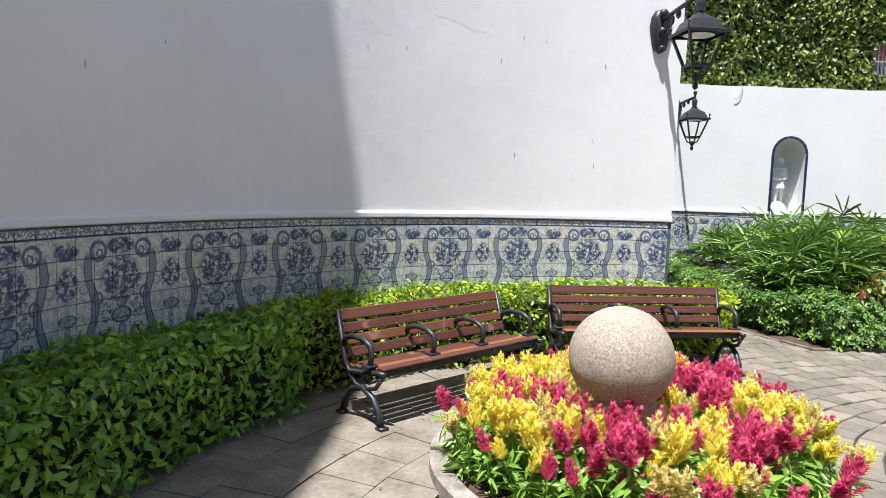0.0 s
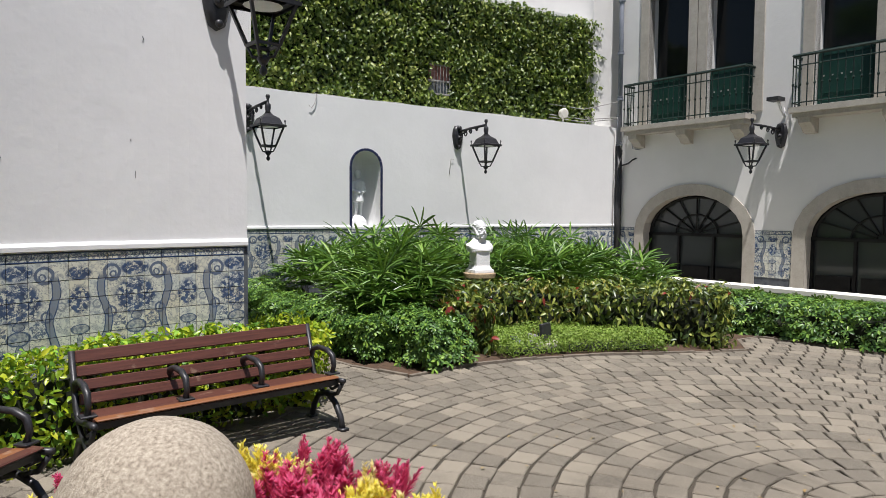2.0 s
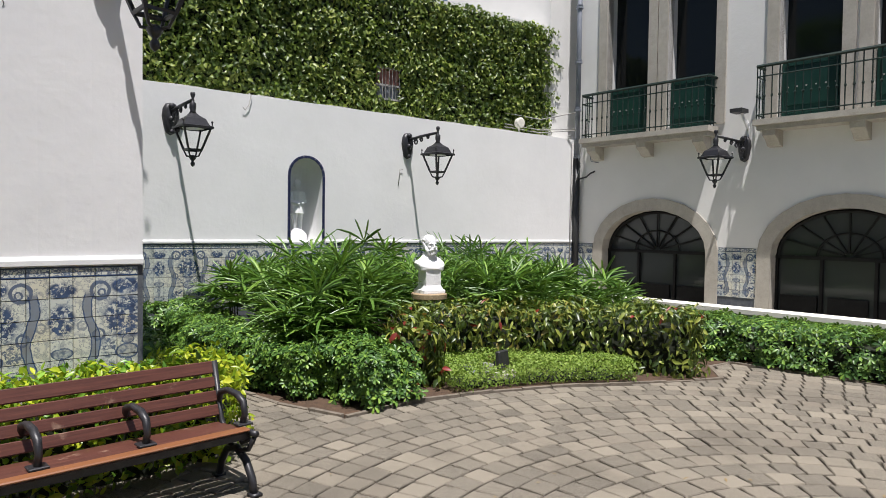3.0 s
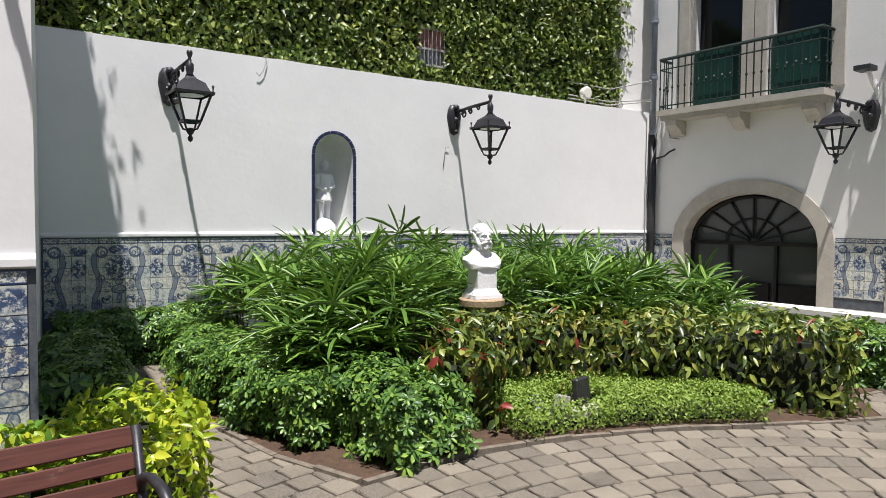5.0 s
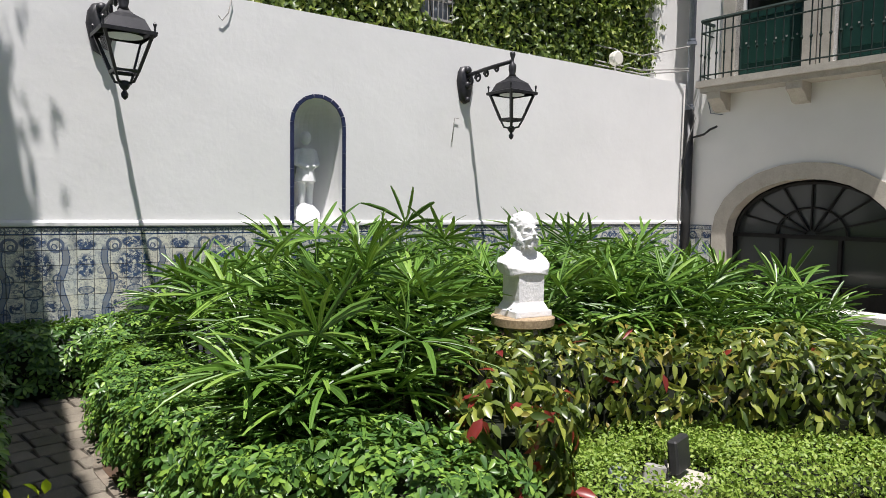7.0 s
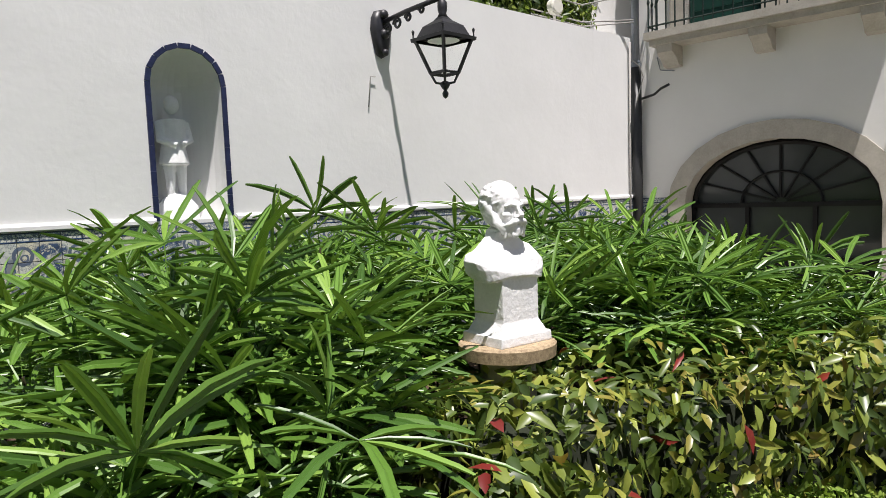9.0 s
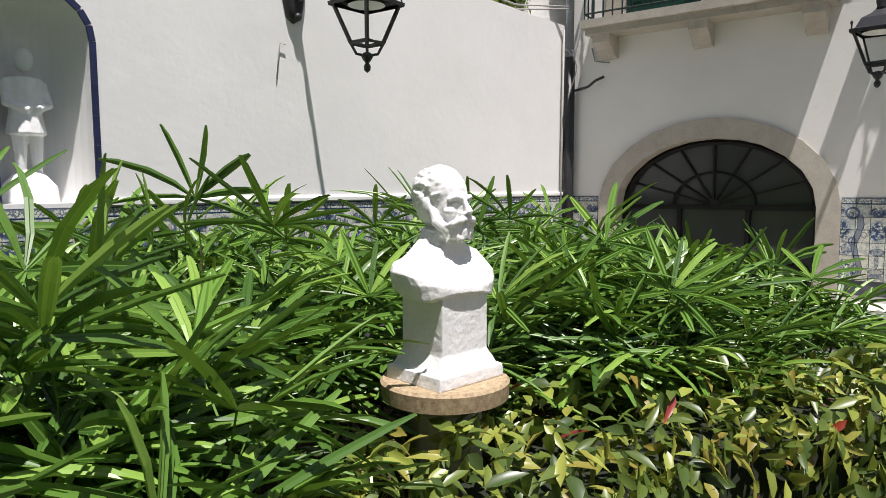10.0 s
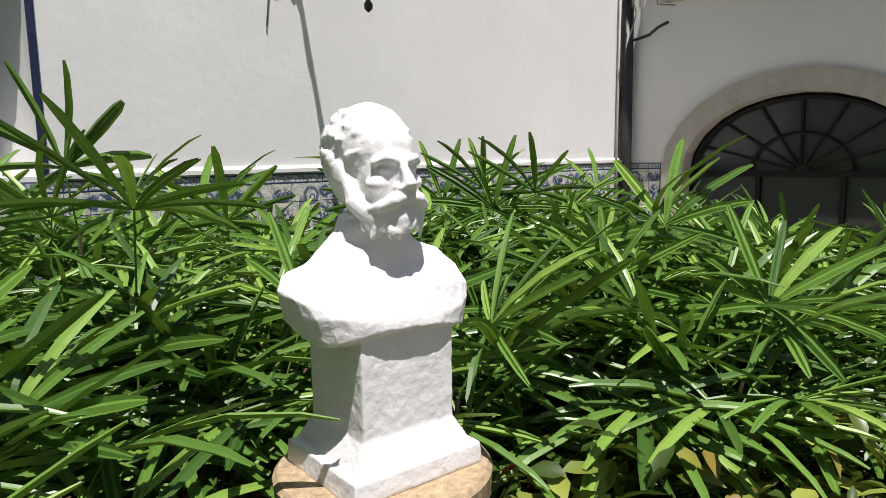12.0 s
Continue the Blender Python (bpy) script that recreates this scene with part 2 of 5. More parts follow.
def mat_wood():
    k = Nodes("red_brown_slat", 0.45)
    rnd = k.node("ShaderNodeObjectInfo").outputs["Random"]
    vec = k.node("ShaderNodeMapping", Vector=k.coords(), Scale=(1.2, 22, 22)).outputs[0]
    g = k.noise(3.0, 5, vec)
    col = k.ramp(g, (0.3, (0.062, 0.021, 0.015)), (0.7, (0.12, 0.043, 0.029)))
    col = k.mix(k.m("MULTIPLY", k.smooth(rnd, 0.8, 0.95), 0.6), col, (0.3, 0.12, 0.04))
    worn = k.smooth(k.noise(5.0, 6), 0.6, 0.68)
    k.base(k.mix(k.m("MULTIPLY", worn, 0.5), col, (0.3, 0.2, 0.14)))
    k.bump(g, 0.25, 0.003)
    return k.mat


WOOD = mat_wood()
LEAF_GOLD = mat_leaf("golden_hedge_leaf", (0.09, 0.18, 0.014), (0.22, 0.33, 0.018), (0.45, 0.52, 0.025), (0.58, 0.58, 0.05))
LEAF_GREEN = mat_leaf("hedge_leaf", (0.0488, 0.122, 0.0195), (0.134, 0.305, 0.0366), (0.244, 0.464, 0.0512), (0.415, 0.61, 0.0671), rough=0.3)
LEAF_DARK = mat_leaf("umbrella_plant_leaf", (0.0253, 0.0667, 0.0155), (0.0575, 0.138, 0.0293), (0.138, 0.265, 0.0475), (0.322, 0.483, 0.069), rough=0.38, glow=0.18)
LEAF_CROTON = mat_leaf("copper_shrub_leaf", (0.02, 0.036, 0.01), (0.05, 0.085, 0.018), (0.1, 0.145, 0.026), (0.29, 0.33, 0.06), (0.16, 0.052, 0.02), rough=0.36, glow=0.15)
LEAF_RED = mat_leaf("young_red_leaf", (0.14, 0.02, 0.018), (0.34, 0.035, 0.03), glow=0.3)
LEAF_LIME = mat_leaf("lime_ground_leaf", (0.13, 0.23, 0.035), (0.24, 0.36, 0.055), (0.36, 0.46, 0.1), rough=0.5)
LEAF_PALM = mat_leaf("lady_palm_leaf", (0.0184, 0.0506, 0.0117), (0.0598, 0.138, 0.0235), (0.149, 0.287, 0.044), (0.345, 0.494, 0.108), rough=0.38, glow=0.14)
LEAF_IVY = mat_leaf("creeper_leaf", (0.0246, 0.047, 0.0112), (0.0728, 0.123, 0.0246), (0.179, 0.246, 0.0448), (0.47, 0.504, 0.123), rough=0.4)
LEAF_FLOWER = mat_leaf("flower_foliage", (0.096, 0.216, 0.03), (0.192, 0.36, 0.048), (0.336, 0.504, 0.096))
PLUME_PINK = mat_leaf("magenta_plume", (0.5, 0.03, 0.12), (0.68, 0.08, 0.22), (0.8, 0.2, 0.34), rough=0.7, glow=0.5, through_tone=(0.8, 0.15, 0.3))
PLUME_YELLOW = mat_leaf("yellow_plume", (0.85, 0.74, 0.05), (0.9, 0.82, 0.12), (0.9, 0.85, 0.34), rough=0.7, glow=0.5, through_tone=(0.85, 0.75, 0.2))
PLUME_CREAM = mat_leaf("cream_plume", (0.62, 0.52, 0.16), (0.76, 0.66, 0.3), (0.8, 0.74, 0.45), rough=0.7, glow=0.5, through_tone=(0.85, 0.75, 0.2))
CANE = mat_plain("brown_cane", (0.05, 0.04, 0.02), (0.1, 0.085, 0.04), 20, 0.8)


# ---- mesh helpers ----
def finish(name, mesh, material, parent=None, label=""):
    ob = new(name, mesh)
    mesh.materials.append(material)
    if parent is not None:
        ob.parent = parent
    if label:
        ob["label"] = label
    return ob


def part(name, bm, material, parent, label="", smooth=False):
    mesh = bpy.data.meshes.new(name)
    bm.normal_update()
    bm.to_mesh(mesh)
    bm.free()
    if smooth:
        mesh.shade_smooth()
    return finish(name, mesh, material, parent, label)


def from_arrays(name, verts, faces, material, parent=None, label="", smooth=False):
    mesh = bpy.data.meshes.new(name)
    mesh.from_pydata([tuple(v) for v in verts], [], [tuple(int(i) for i in f) for f in faces])
    if smooth:
        mesh.shade_smooth()
    return finish(name, mesh, material, parent, label)


def empty(name, m, label, category, group="", kind=""):
    ob = tagged(new(name), label, category, group, kind)
    ob.matrix_basis = m
    return ob


def box(bm, x0, x1, y0, y1, z0, z1, bevel=0.0, m=None):
    made = bmesh.ops.create_cube(bm, size=1.0)["verts"]
    bmesh.ops.scale(bm, vec=(x1 - x0, y1 - y0, z1 - z0), verts=made)
    bmesh.ops.translate(bm, vec=((x0 + x1) / 2, (y0 + y1) / 2, (z0 + z1) / 2), verts=made)
    if bevel:
        edges = list({e for v in made for e in v.link_edges})
        made = list({v for f in bmesh.ops.bevel(bm, geom=edges, offset=bevel, segments=1, affect="EDGES")["faces"] for v in f.verts} | {v for v in made if v.is_valid})
    if m is not None:
        bmesh.ops.transform(bm, matrix=m, verts=made)


def tube(bm, pts, r, n=6, closed=False, flat=1.0):
    """A round bar along points; r may change from point to point."""
    pts = [Vector(p) for p in pts]
    rs = r if isinstance(r, (list, tuple)) else [r] * len(pts)
    rings = []
    up = None
    for i, p in enumerate(pts):
        a = pts[i - 1] if (i or closed) else p
        b = pts[(i + 1) % len(pts)] if (i + 1 < len(pts) or closed) else p
        d = (b - a).normalized()
        if up is None:
            up = d.orthogonal().normalized()
        else:
            up = (up - d * up.dot(d)).normalized()
        side = d.cross(up)
        rings.append([bm.verts.new(p + (up * math.cos(2 * math.pi * j / n) + side * math.sin(2 * math.pi * j / n) * flat) * rs[i]) for j in range(n)])
    pairs = list(zip(rings, rings[1:])) + ([(rings[-1], rings[0])] if closed else [])
    for a, b in pairs:
        for j in range(n):
            bm.faces.new((a[j], a[(j + 1) % n], b[(j + 1) % n], b[j]))
    if not closed:
        bm.faces.new(rings[0][::-1])
        bm.faces.new(rings[-1])


def lathe(bm, profile, n=20, centre=(0, 0), sx=1.0, sy=1.0):
    """Turns (radius, z) about the vertical."""
    rings = [[bm.verts.new((centre[0] + sx * r * math.cos(2 * math.pi * j / n), centre[1] + sy * r * math.sin(2 * math.pi * j / n), z)) for j in range(n)] for r, z in profile]
    for a, b in zip(rings, rings[1:]):
        for j in range(n):
            bm.faces.new((a[j], a[(j + 1) % n], b[(j + 1) % n], b[j]))
    bm.faces.new(rings[0][::-1])
    bm.faces.new(rings[-1])


def prism(bm, outline, z0, z1):
    lo = [bm.verts.new((x, y, z0)) for x, y in outline]
    hi = [bm.verts.new((x, y, z1)) for x, y in outline]
    bm.faces.new(lo[::-1])
    bm.faces.new(hi)
    for i in range(len(lo)):
        j = (i + 1) % len(lo)
        bm.faces.new((lo[i], lo[j], hi[j], hi[i]))


def arc(cx, cy, r, a0, a1, n):
    return [(cx + r * math.cos(radians(a0 + (a1 - a0) * i / n)), cy + r * math.sin(radians(a0 + (a1 - a0) * i / n))) for i in range(n + 1)]

# ---- the large structure ----
def far_y(x):
    """Face of the garden wall."""
    return 13.1 + 0.036 * x


def house_x(y):
    """Face of the house."""
    return 12.56 + (13.55 - y) * 0.12


NEAR = (2.75, 3.0, 5.05)          # the curved wall's axis and radius
DADO = 1.425
T = 0.14
BED_AXIS, BED_R = (1.4, 4.5), 1.27
PAVE = (5.2, 3.7)

ground = bmesh.new()
box(ground, -60, 60, -60, 60, -0.3, -0.03)
tagged(part("ground", ground, JOINT, None), "sandy bedding under the paved court", "ground", kind="structure")

# curved wall, tall, with a rounded plaster skirting above the tiles
curve_out = arc(*NEAR, 92.8, 205, 60)
curve_back = arc(NEAR[0], NEAR[1], NEAR[2] + 0.45, 92.8, 205, 60)
bm = bmesh.new()
prism(bm, curve_out + curve_back[::-1], 0.0, 7.5)
wall_near = tagged(part("wall_near", bm, WHITE, None), "white rendered curved wall with weathered plaster", "wall", kind="structure")
# the wall steps back behind its end towards the garden wall
bm = bmesh.new()
box(bm, 2.1, 2.45, 8.52, far_y(2.3), 0, 7.5)
tagged(part("wall_return", bm, WHITE, None), "white rendered wall closing the garden passage", "wall", kind="structure")
# tall house that stands at the back of the curved wall
bm = bmesh.new()
prism(bm, [(-2.55, 3.1), (-2.55, -9), (-9, -9), (-9, 3.1)], 0, 15)
tagged(part("wall_west", bm, CREAM, None), "tall pale rendered house wall", "wall", kind="structure")
bm = bmesh.new()
box(bm, -2.7, 16, -9.4, -9, 0, 5)
tagged(part("wall_south", bm, CREAM, None), "pale rendered wall closing the court", "wall", kind="structure")


def strip_mould(pts, z, depth, height, name, parent):
    """A small rounded moulding along the plan points, proud of the wall on the right hand side."""
    bm = bmesh.new()
    prof = [(0, 0), (depth, 0.0), (depth, height * 0.55), (depth * 0.6, height * 0.85), (0, height)]
    rows = []
    for i, p in enumerate(pts):
        a, b = Vector(pts[max(i - 1, 0)]), Vector(pts[min(i + 1, len(pts) - 1)])
        d = (b - a).normalized()
        n = Vector((d.y, -d.x))
        rows.append([bm.verts.new((p[0] + n.x * q, p[1] + n.y * q, z + h)) for q, h in prof])
    for a, b in zip(rows, rows[1:]):
        for j in range(len(prof) - 1):
            bm.faces.new((a[j], b[j], b[j + 1], a[j + 1]))
    bm.faces.new(rows[0])
    bm.faces.new(rows[-1][::-1])
    return part(name, bm, WHITE, parent)


near_pts = arc(*NEAR, 205, 92.8, 80)
tagged(strip_mould(near_pts, DADO + 0.012, 0.03, 0.06, "trim_near", None), "white plaster moulding above the tiles", "moulding", kind="structure")
far_pts = [(2.46, far_y(2.46)), (5.68, far_y(5.68))]
tagged(strip_mould(far_pts, DADO + 0.012, 0.03, 0.05, "trim_far", None), "white plaster moulding above the tiles", "moulding", kind="structure")
far_pts2 = [(6.36, far_y(6.36)), (12.52, far_y(12.52))]
tagged(strip_mould(far_pts2, DADO + 0.012, 0.03, 0.05, "trim_far_2", None), "white plaster moulding above the tiles", "moulding", kind="structure")

# garden wall with the arched niche cut into it
NX0, NX1, NZ0, NZS = 5.71, 6.29, DADO + 0.03, 2.56
NR = (NX1 - NX0) / 2
NC = (NX0 + NX1) / 2


def wall_with_niche():
    bm = bmesh.new()
    top = lambda x: 3.79 - 0.006 * (x - 2)
    back = 0.6

    def quad(*ps):
        bm.faces.new([bm.verts.new(p) for p in ps])

    def f(x, z, d=0.0):
        return (x, far_y(x) + d, z)

    x0, x1 = 1.8, 12.58
    quad(f(x0, 0), f(NX0, 0), f(NX0, top(NX0)), f(x0, top(x0)))
    quad(f(NX1, 0), f(x1, 0), f(x1, top(x1)), f(NX1, top(NX1)))
    quad(f(NX0, 0), f(NX1, 0), f(NX1, NZ0), f(NX0, NZ0))
    arch = [(NX0, NZ0)] + [(NC + NR * math.cos(radians(180 - 9 * i)), NZS + NR * math.sin(radians(180 - 9 * i))) for i in range(21)] + [(NX1, NZ0)]
    for (xa, za), (xb, zb) in zip(arch[1:-1], arch[2:-1]):
        quad(f(xa, za), f(xb, zb), f(xb, top(xb)), f(xa, top(xa)))
    # hollow of the niche, a half round in plan
    def inner(x, z):
        s = (x - NC) / NR
        return f(x, z, 0.5 * math.sqrt(max(0.0, 1 - s * s)))
    cols = 16
    for i in range(cols):
        sa, sb = math.cos(math.pi * (1 - i / cols)), math.cos(math.pi * (1 - (i + 1) / cols))
        xa, xb = NC + NR * sa, NC + NR * sb
        quad(inner(xa, NZ0), inner(xb, NZ0), inner(xb, NZS), inner(xa, NZS))
        quad(f(xa, NZ0), f(xb, NZ0), inner(xb, NZ0), inner(xa, NZ0))
        rows = 8
        for j in range(rows):
            t0, t1 = math.pi / 2 * j / rows, math.pi / 2 * (j + 1) / rows
            def dome(s, t):
                return f(NC + NR * s * math.cos(t), NZS + NR * math.sin(t), 0.5 * math.sqrt(max(0.0, 1 - s * s)) * math.cos(t))
            quad(dome(sa, t0), dome(sb, t0), dome(sb, t1), dome(sa, t1))
    quad(f(x0, top(x0)), f(x1, top(x1)), f(x1, top(x1), back), f(x0, top(x0), back))
    quad(f(x0, 0, back), f(x1, 0, back), f(x1, top(x1), back), f(x0, top(x0), back))
    bmesh.ops.remove_doubles(bm, verts=bm.verts[:], dist=0.0005)
    bmesh.ops.recalc_face_normals(bm, faces=bm.faces[:])
    return tagged(part("wall_far", bm, WHITE, None), "white rendered garden wall with an arched niche", "wall", kind="structure")


wall_far = wall_with_niche()

# navy tile edging round the niche
edging = empty("niche_edging", Matrix(), "navy glazed tile edging round the wall niche", "tile edging")
pts = [(NX0, NZ0 + 0.2 * i) for i in range(6)] + [(NC + NR * math.cos(radians(180 - 180 * i / 9)), NZS + NR * math.sin(radians(180 - 180 * i / 9))) for i in range(10)] + [(NX1, NZ0 + 0.2 * i) for i in range(5, -1, -1)]
for (xa, za), (xb, zb) in zip(pts, pts[1:]):
    d = Vector((xb - xa, zb - za))
    if d.length < 0.02:
        continue
    n = Vector((-d.y, d.x)).normalized() * 0.042
    d = d * 0.495
    c = Vector(((xa + xb) / 2, (za + zb) / 2))
    bm = bmesh.new()
    q = [c - d, c + d, c + d + n, c - d + n]
    lo = [bm.verts.new((p.x, far_y(p.x) - 0.016, p.y)) for p in q]
    hi = [bm.verts.new((p.x, far_y(p.x) + 0.004, p.y)) for p in q]
    bm.faces.new(lo), bm.faces.new(hi[::-1])
    for i in range(4):
        bm.faces.new((lo[i], hi[i], hi[(i + 1) % 4], lo[(i + 1) % 4]))
    bmesh.ops.recalc_face_normals(bm, faces=bm.faces[:])
    part("tile", bm, NAVY, edging)


# ---- the house with arches and balconies ----
ARCHES = [(11.65, 1.17), (8.12, 1.17), (4.5, 1.17), (0.9, 1.17)]   # centre along y, half width
SPRING, RISE = 1.31, 0.83
WINDOWS = [(12.3, 0.5), (10.88, 0.5), (8.75, 0.5), (7.3, 0.5), (4.9, 0.5), (3.4, 0.5)]
WZ0, WZ1 = 3.75, 6.9


def H(y, z, d=0.0):
    """A point of the house's face, d metres behind it."""
    return (house_x(y) + d * 0.993, y + d * 0.119, z)


def house_face():
    bm = bmesh.new()

    def quad(*ps):
        bm.faces.new([bm.verts.new(p) for p in ps])

    low, mid, top = 0.0, 3.45, 9.0
    edges = [13.55]
    for c, w in ARCHES:
        y0, y1 = c + w, c - w
        quad(H(edges[-1], low), H(y0, low), H(y0, mid), H(edges[-1], mid))
        outline = [(y0, low)] + [(c + w * math.cos(math.pi * i / 20), SPRING + RISE * math.sin(math.pi * i / 20)) for i in range(21)] + [(y1, low)]
        for (ya, za), (yb, zb) in zip(outline[1:-1], outline[2:-1]):
            quad(H(ya, za), H(yb, zb), H(yb, mid), H(ya, mid))
        for (ya, za), (yb, zb) in zip(outline, outline[1:]):
            quad(H(ya, za), H(yb, zb), H(yb, zb, 0.3), H(ya, za, 0.3))
        edges.append(y1)
    quad(H(edges[-1], low), H(-9, low), H(-9, mid), H(edges[-1], mid))
    last = 13.55
    for c, w in WINDOWS:
        quad(H(last, mid), H(c + w, mid), H(c + w, top), H(last, top))
        quad(H(c + w, mid), H(c - w, mid), H(c - w, WZ0), H(c + w, WZ0))
        quad(H(c + w, WZ1), H(c - w, WZ1), H(c - w, top), H(c + w, top))
        for a, b, za, zb in ((c + w, c + w, WZ0, WZ1), (c - w, c - w, WZ0, WZ1), (c + w, c - w, WZ0, WZ0), (c + w, c - w, WZ1, WZ1)):
            if a == b:
                quad(H(a, za), H(a, zb), H(a, zb, 0.35), H(a, za, 0.35))
            else:
                quad(H(a, za), H(b, za), H(b, za, 0.35), H(a, za, 0.35))
        last = c - w
    quad(H(last, mid), H(-9, mid), H(-9, top), H(last, top))
    quad(H(13.55, top), H(-9, top), H(-9, top, 6), H(13.55, top, 6))
    quad(H(13.55, 0), H(13.55, top), H(13.55, top, 6), H(13.55, 0, 6))
    quad(H(13.55, 0, 6), H(13.55, top, 6), H(-9, top, 6), H(-9, 0, 6))
    bmesh.ops.remove_doubles(bm, verts=bm.verts[:], dist=0.0005)
    return part("wall_east", bm, CREAM, None)


wall_east = tagged(house_face(), "white rendered house wall with arched openings", "wall", kind="structure")


def house_bar(bm, y0, y1, z0, z1, d0, d1):
    """A straight block set on the house's face."""
    q = [H(y0, z0, d0), H(y1, z0, d0), H(y1, z0, d1), H(y0, z0, d1)]
    lo = [bm.verts.new(p) for p in q]
    hi = [bm.verts.new((p[0], p[1], z1)) for p in q]
    bm.faces.new(lo[::-1]), bm.faces.new(hi)
    for i in range(4):
        bm.faces.new((lo[i], lo[(i + 1) % 4], hi[(i + 1) % 4], hi[i]))


def solid_bar(name, parent, material, *args):
    bm = bmesh.new()
    house_bar(bm, *args)
    bmesh.ops.recalc_face_normals(bm, faces=bm.faces[:])
    return part(name, bm, material, parent)


def arch_window(index, c, w):
    win = empty(f"window_{index}", Matrix(), "dark glazed arched window in a granite surround", "window", kind="structure")
    # granite ring in blocks
    ring = [(c + w + 0.0, 0.15), (c + w, 0.75)] + [(c + w * math.cos(math.pi * i / 12), SPRING + RISE * math.sin(math.pi * i / 12)) for i in range(13)] + [(c - w, 0.75), (c - w, 0.15)]
    def outer(y, z):
        if z < SPRING:
            return (y + (0.24 if y > c else -0.24), z)
        v = Vector(((y - c) / w, (z - SPRING) / RISE))
        return (c + v.x * (w + 0.24), SPRING + v.y * (RISE + 0.24))
    bm = bmesh.new()
    for (ya, za), (yb, zb) in zip(ring, ring[1:]):
        oa, ob_ = outer(ya, za), outer(yb, zb)
        q = [(ya, za), (yb, zb), ob_, oa]
        lo = [bm.verts.new(H(y, z, -0.035)) for y, z in q]
        hi = [bm.verts.new(H(y, z, 0.01)) for y, z in q]
        bm.faces.new(lo)
        for i in range(4):
            bm.faces.new((lo[i], hi[i], hi[(i + 1) % 4], lo[(i + 1) % 4]))
        q = [H(ya, za, -0.035), H(yb, zb, -0.035), H(yb, zb, 0.22), H(ya, za, 0.22)]
        k = 0.997
        bm.faces.new([bm.verts.new((p[0], c + (p[1] - c) * k, SPRING + (p[2] - SPRING) * k)) for p in q])
    bmesh.ops.recalc_face_normals(bm, faces=bm.faces[:])
    part("stone_surround", bm, STONE, win, "grey granite arch surround")
    # glass
    bm = bmesh.new()
    out = [(c + w, 0.0)] + [(c + w * math.cos(math.pi * i / 24), SPRING + RISE * math.sin(math.pi * i / 24)) for i in range(25)] + [(c - w, 0.0)]
    bm.faces.new([bm.verts.new(H(y, z, 0.26)) for y, z in out])
    part("pane", bm, GREY_GLASS, win)
    # frame: rim, transom, fan bars, mullions
    bm = bmesh.new()
    tube(bm, [H(c + (w - 0.04) * math.cos(math.pi * i / 24), SPRING + (RISE - 0.04) * math.sin(math.pi * i / 24), 0.22) for i in range(25)], 0.035, 5)
    tube(bm, [H(c + w, SPRING - 0.02, 0.22), H(c - w, SPRING - 0.02, 0.22)], 0.045, 4)
    tube(bm, [H(c + w * 0.42 * math.cos(math.pi * i / 16), SPRING + RISE * 0.5 * math.sin(math.pi * i / 16), 0.22) for i in range(17)], 0.018, 5)
    for i in range(1, 8):
        a = math.pi * i / 8
        tube(bm, [H(c + 0.08 * math.cos(a), SPRING + 0.08 * math.sin(a), 0.22), H(c + (w - 0.03) * math.cos(a), SPRING + (RISE - 0.03) * math.sin(a), 0.22)], 0.018, 4)
    for s in (-0.98, -0.35, 0.35, 0.98):
        tube(bm, [H(c + w * s, 0.0, 0.22), H(c + w * s, SPRING, 0.22)], 0.035, 4)
    part("window_frame", bm, FRAME_BLACK, win, "black painted fanlight bars")
    # panelled lower leaves with slotted vents
    for s in (-0.66, 0.0, 0.66):
        bm = bmesh.new()
        house_bar(bm, c + w * s + 0.3, c + w * s - 0.3, 0.02, 0.62, 0.2, 0.24)
        bmesh.ops.recalc_face_normals(bm, faces=bm.faces[:])
        part("panel", bm, FRAME_BLACK, win)


for i, (c, w) in enumerate(ARCHES):
    arch_window(i + 1, c, w)


def tall_window(index, c, w):
    win = empty(f"window_{index}", Matrix(), "tall dark balcony window with stone jambs and green louvred leaves", "window", kind="structure")
    for name, args in (("jamb", (c + w + 0.2, c + w, WZ0, WZ1 + 0.2, -0.04, 0.2)), ("jamb", (c - w, c - w - 0.2, WZ0, WZ1 + 0.2, -0.04, 0.2)), ("lintel", (c + w, c - w, WZ1, WZ1 + 0.2, -0.04, 0.2))):
        solid_bar(name, win, STONE, *args)
    bm = bmesh.new()
    bm.faces.new([bm.verts.new(H(y, z, 0.33)) for y, z in ((c + w, WZ0), (c - w, WZ0), (c - w, WZ1), (c + w, WZ1))])
    part("pane", bm, DARK_GLASS, win)
    leaf = solid_bar("door_leaf", win, GREEN_PAINT, c + w - 0.02, c - w + 0.02, WZ0, WZ0 + 1.0, 0.12, 0.17)
    for z0, z1 in ((0.06, 0.12), (0.2, 0.8), (0.88, 0.94)):
        solid_bar("panel", leaf, GREEN_PAINT, c + w - 0.08, c - w + 0.08, WZ0 + z0, WZ0 + z1, 0.105, 0.12)
    # pale dots added on the leaf for the light caught by the rail knobs
    for i in range(6):
        y = c + w - 0.12 - i * (2 * w - 0.24) / 5
        solid_bar("stud", leaf, CABLE_GREY, y + 0.012, y - 0.012, WZ0 + 0.5, WZ0 + 0.524, 0.095, 0.105)


for i, (c, w) in enumerate(WINDOWS):
    tall_window(i + 5, c, w)


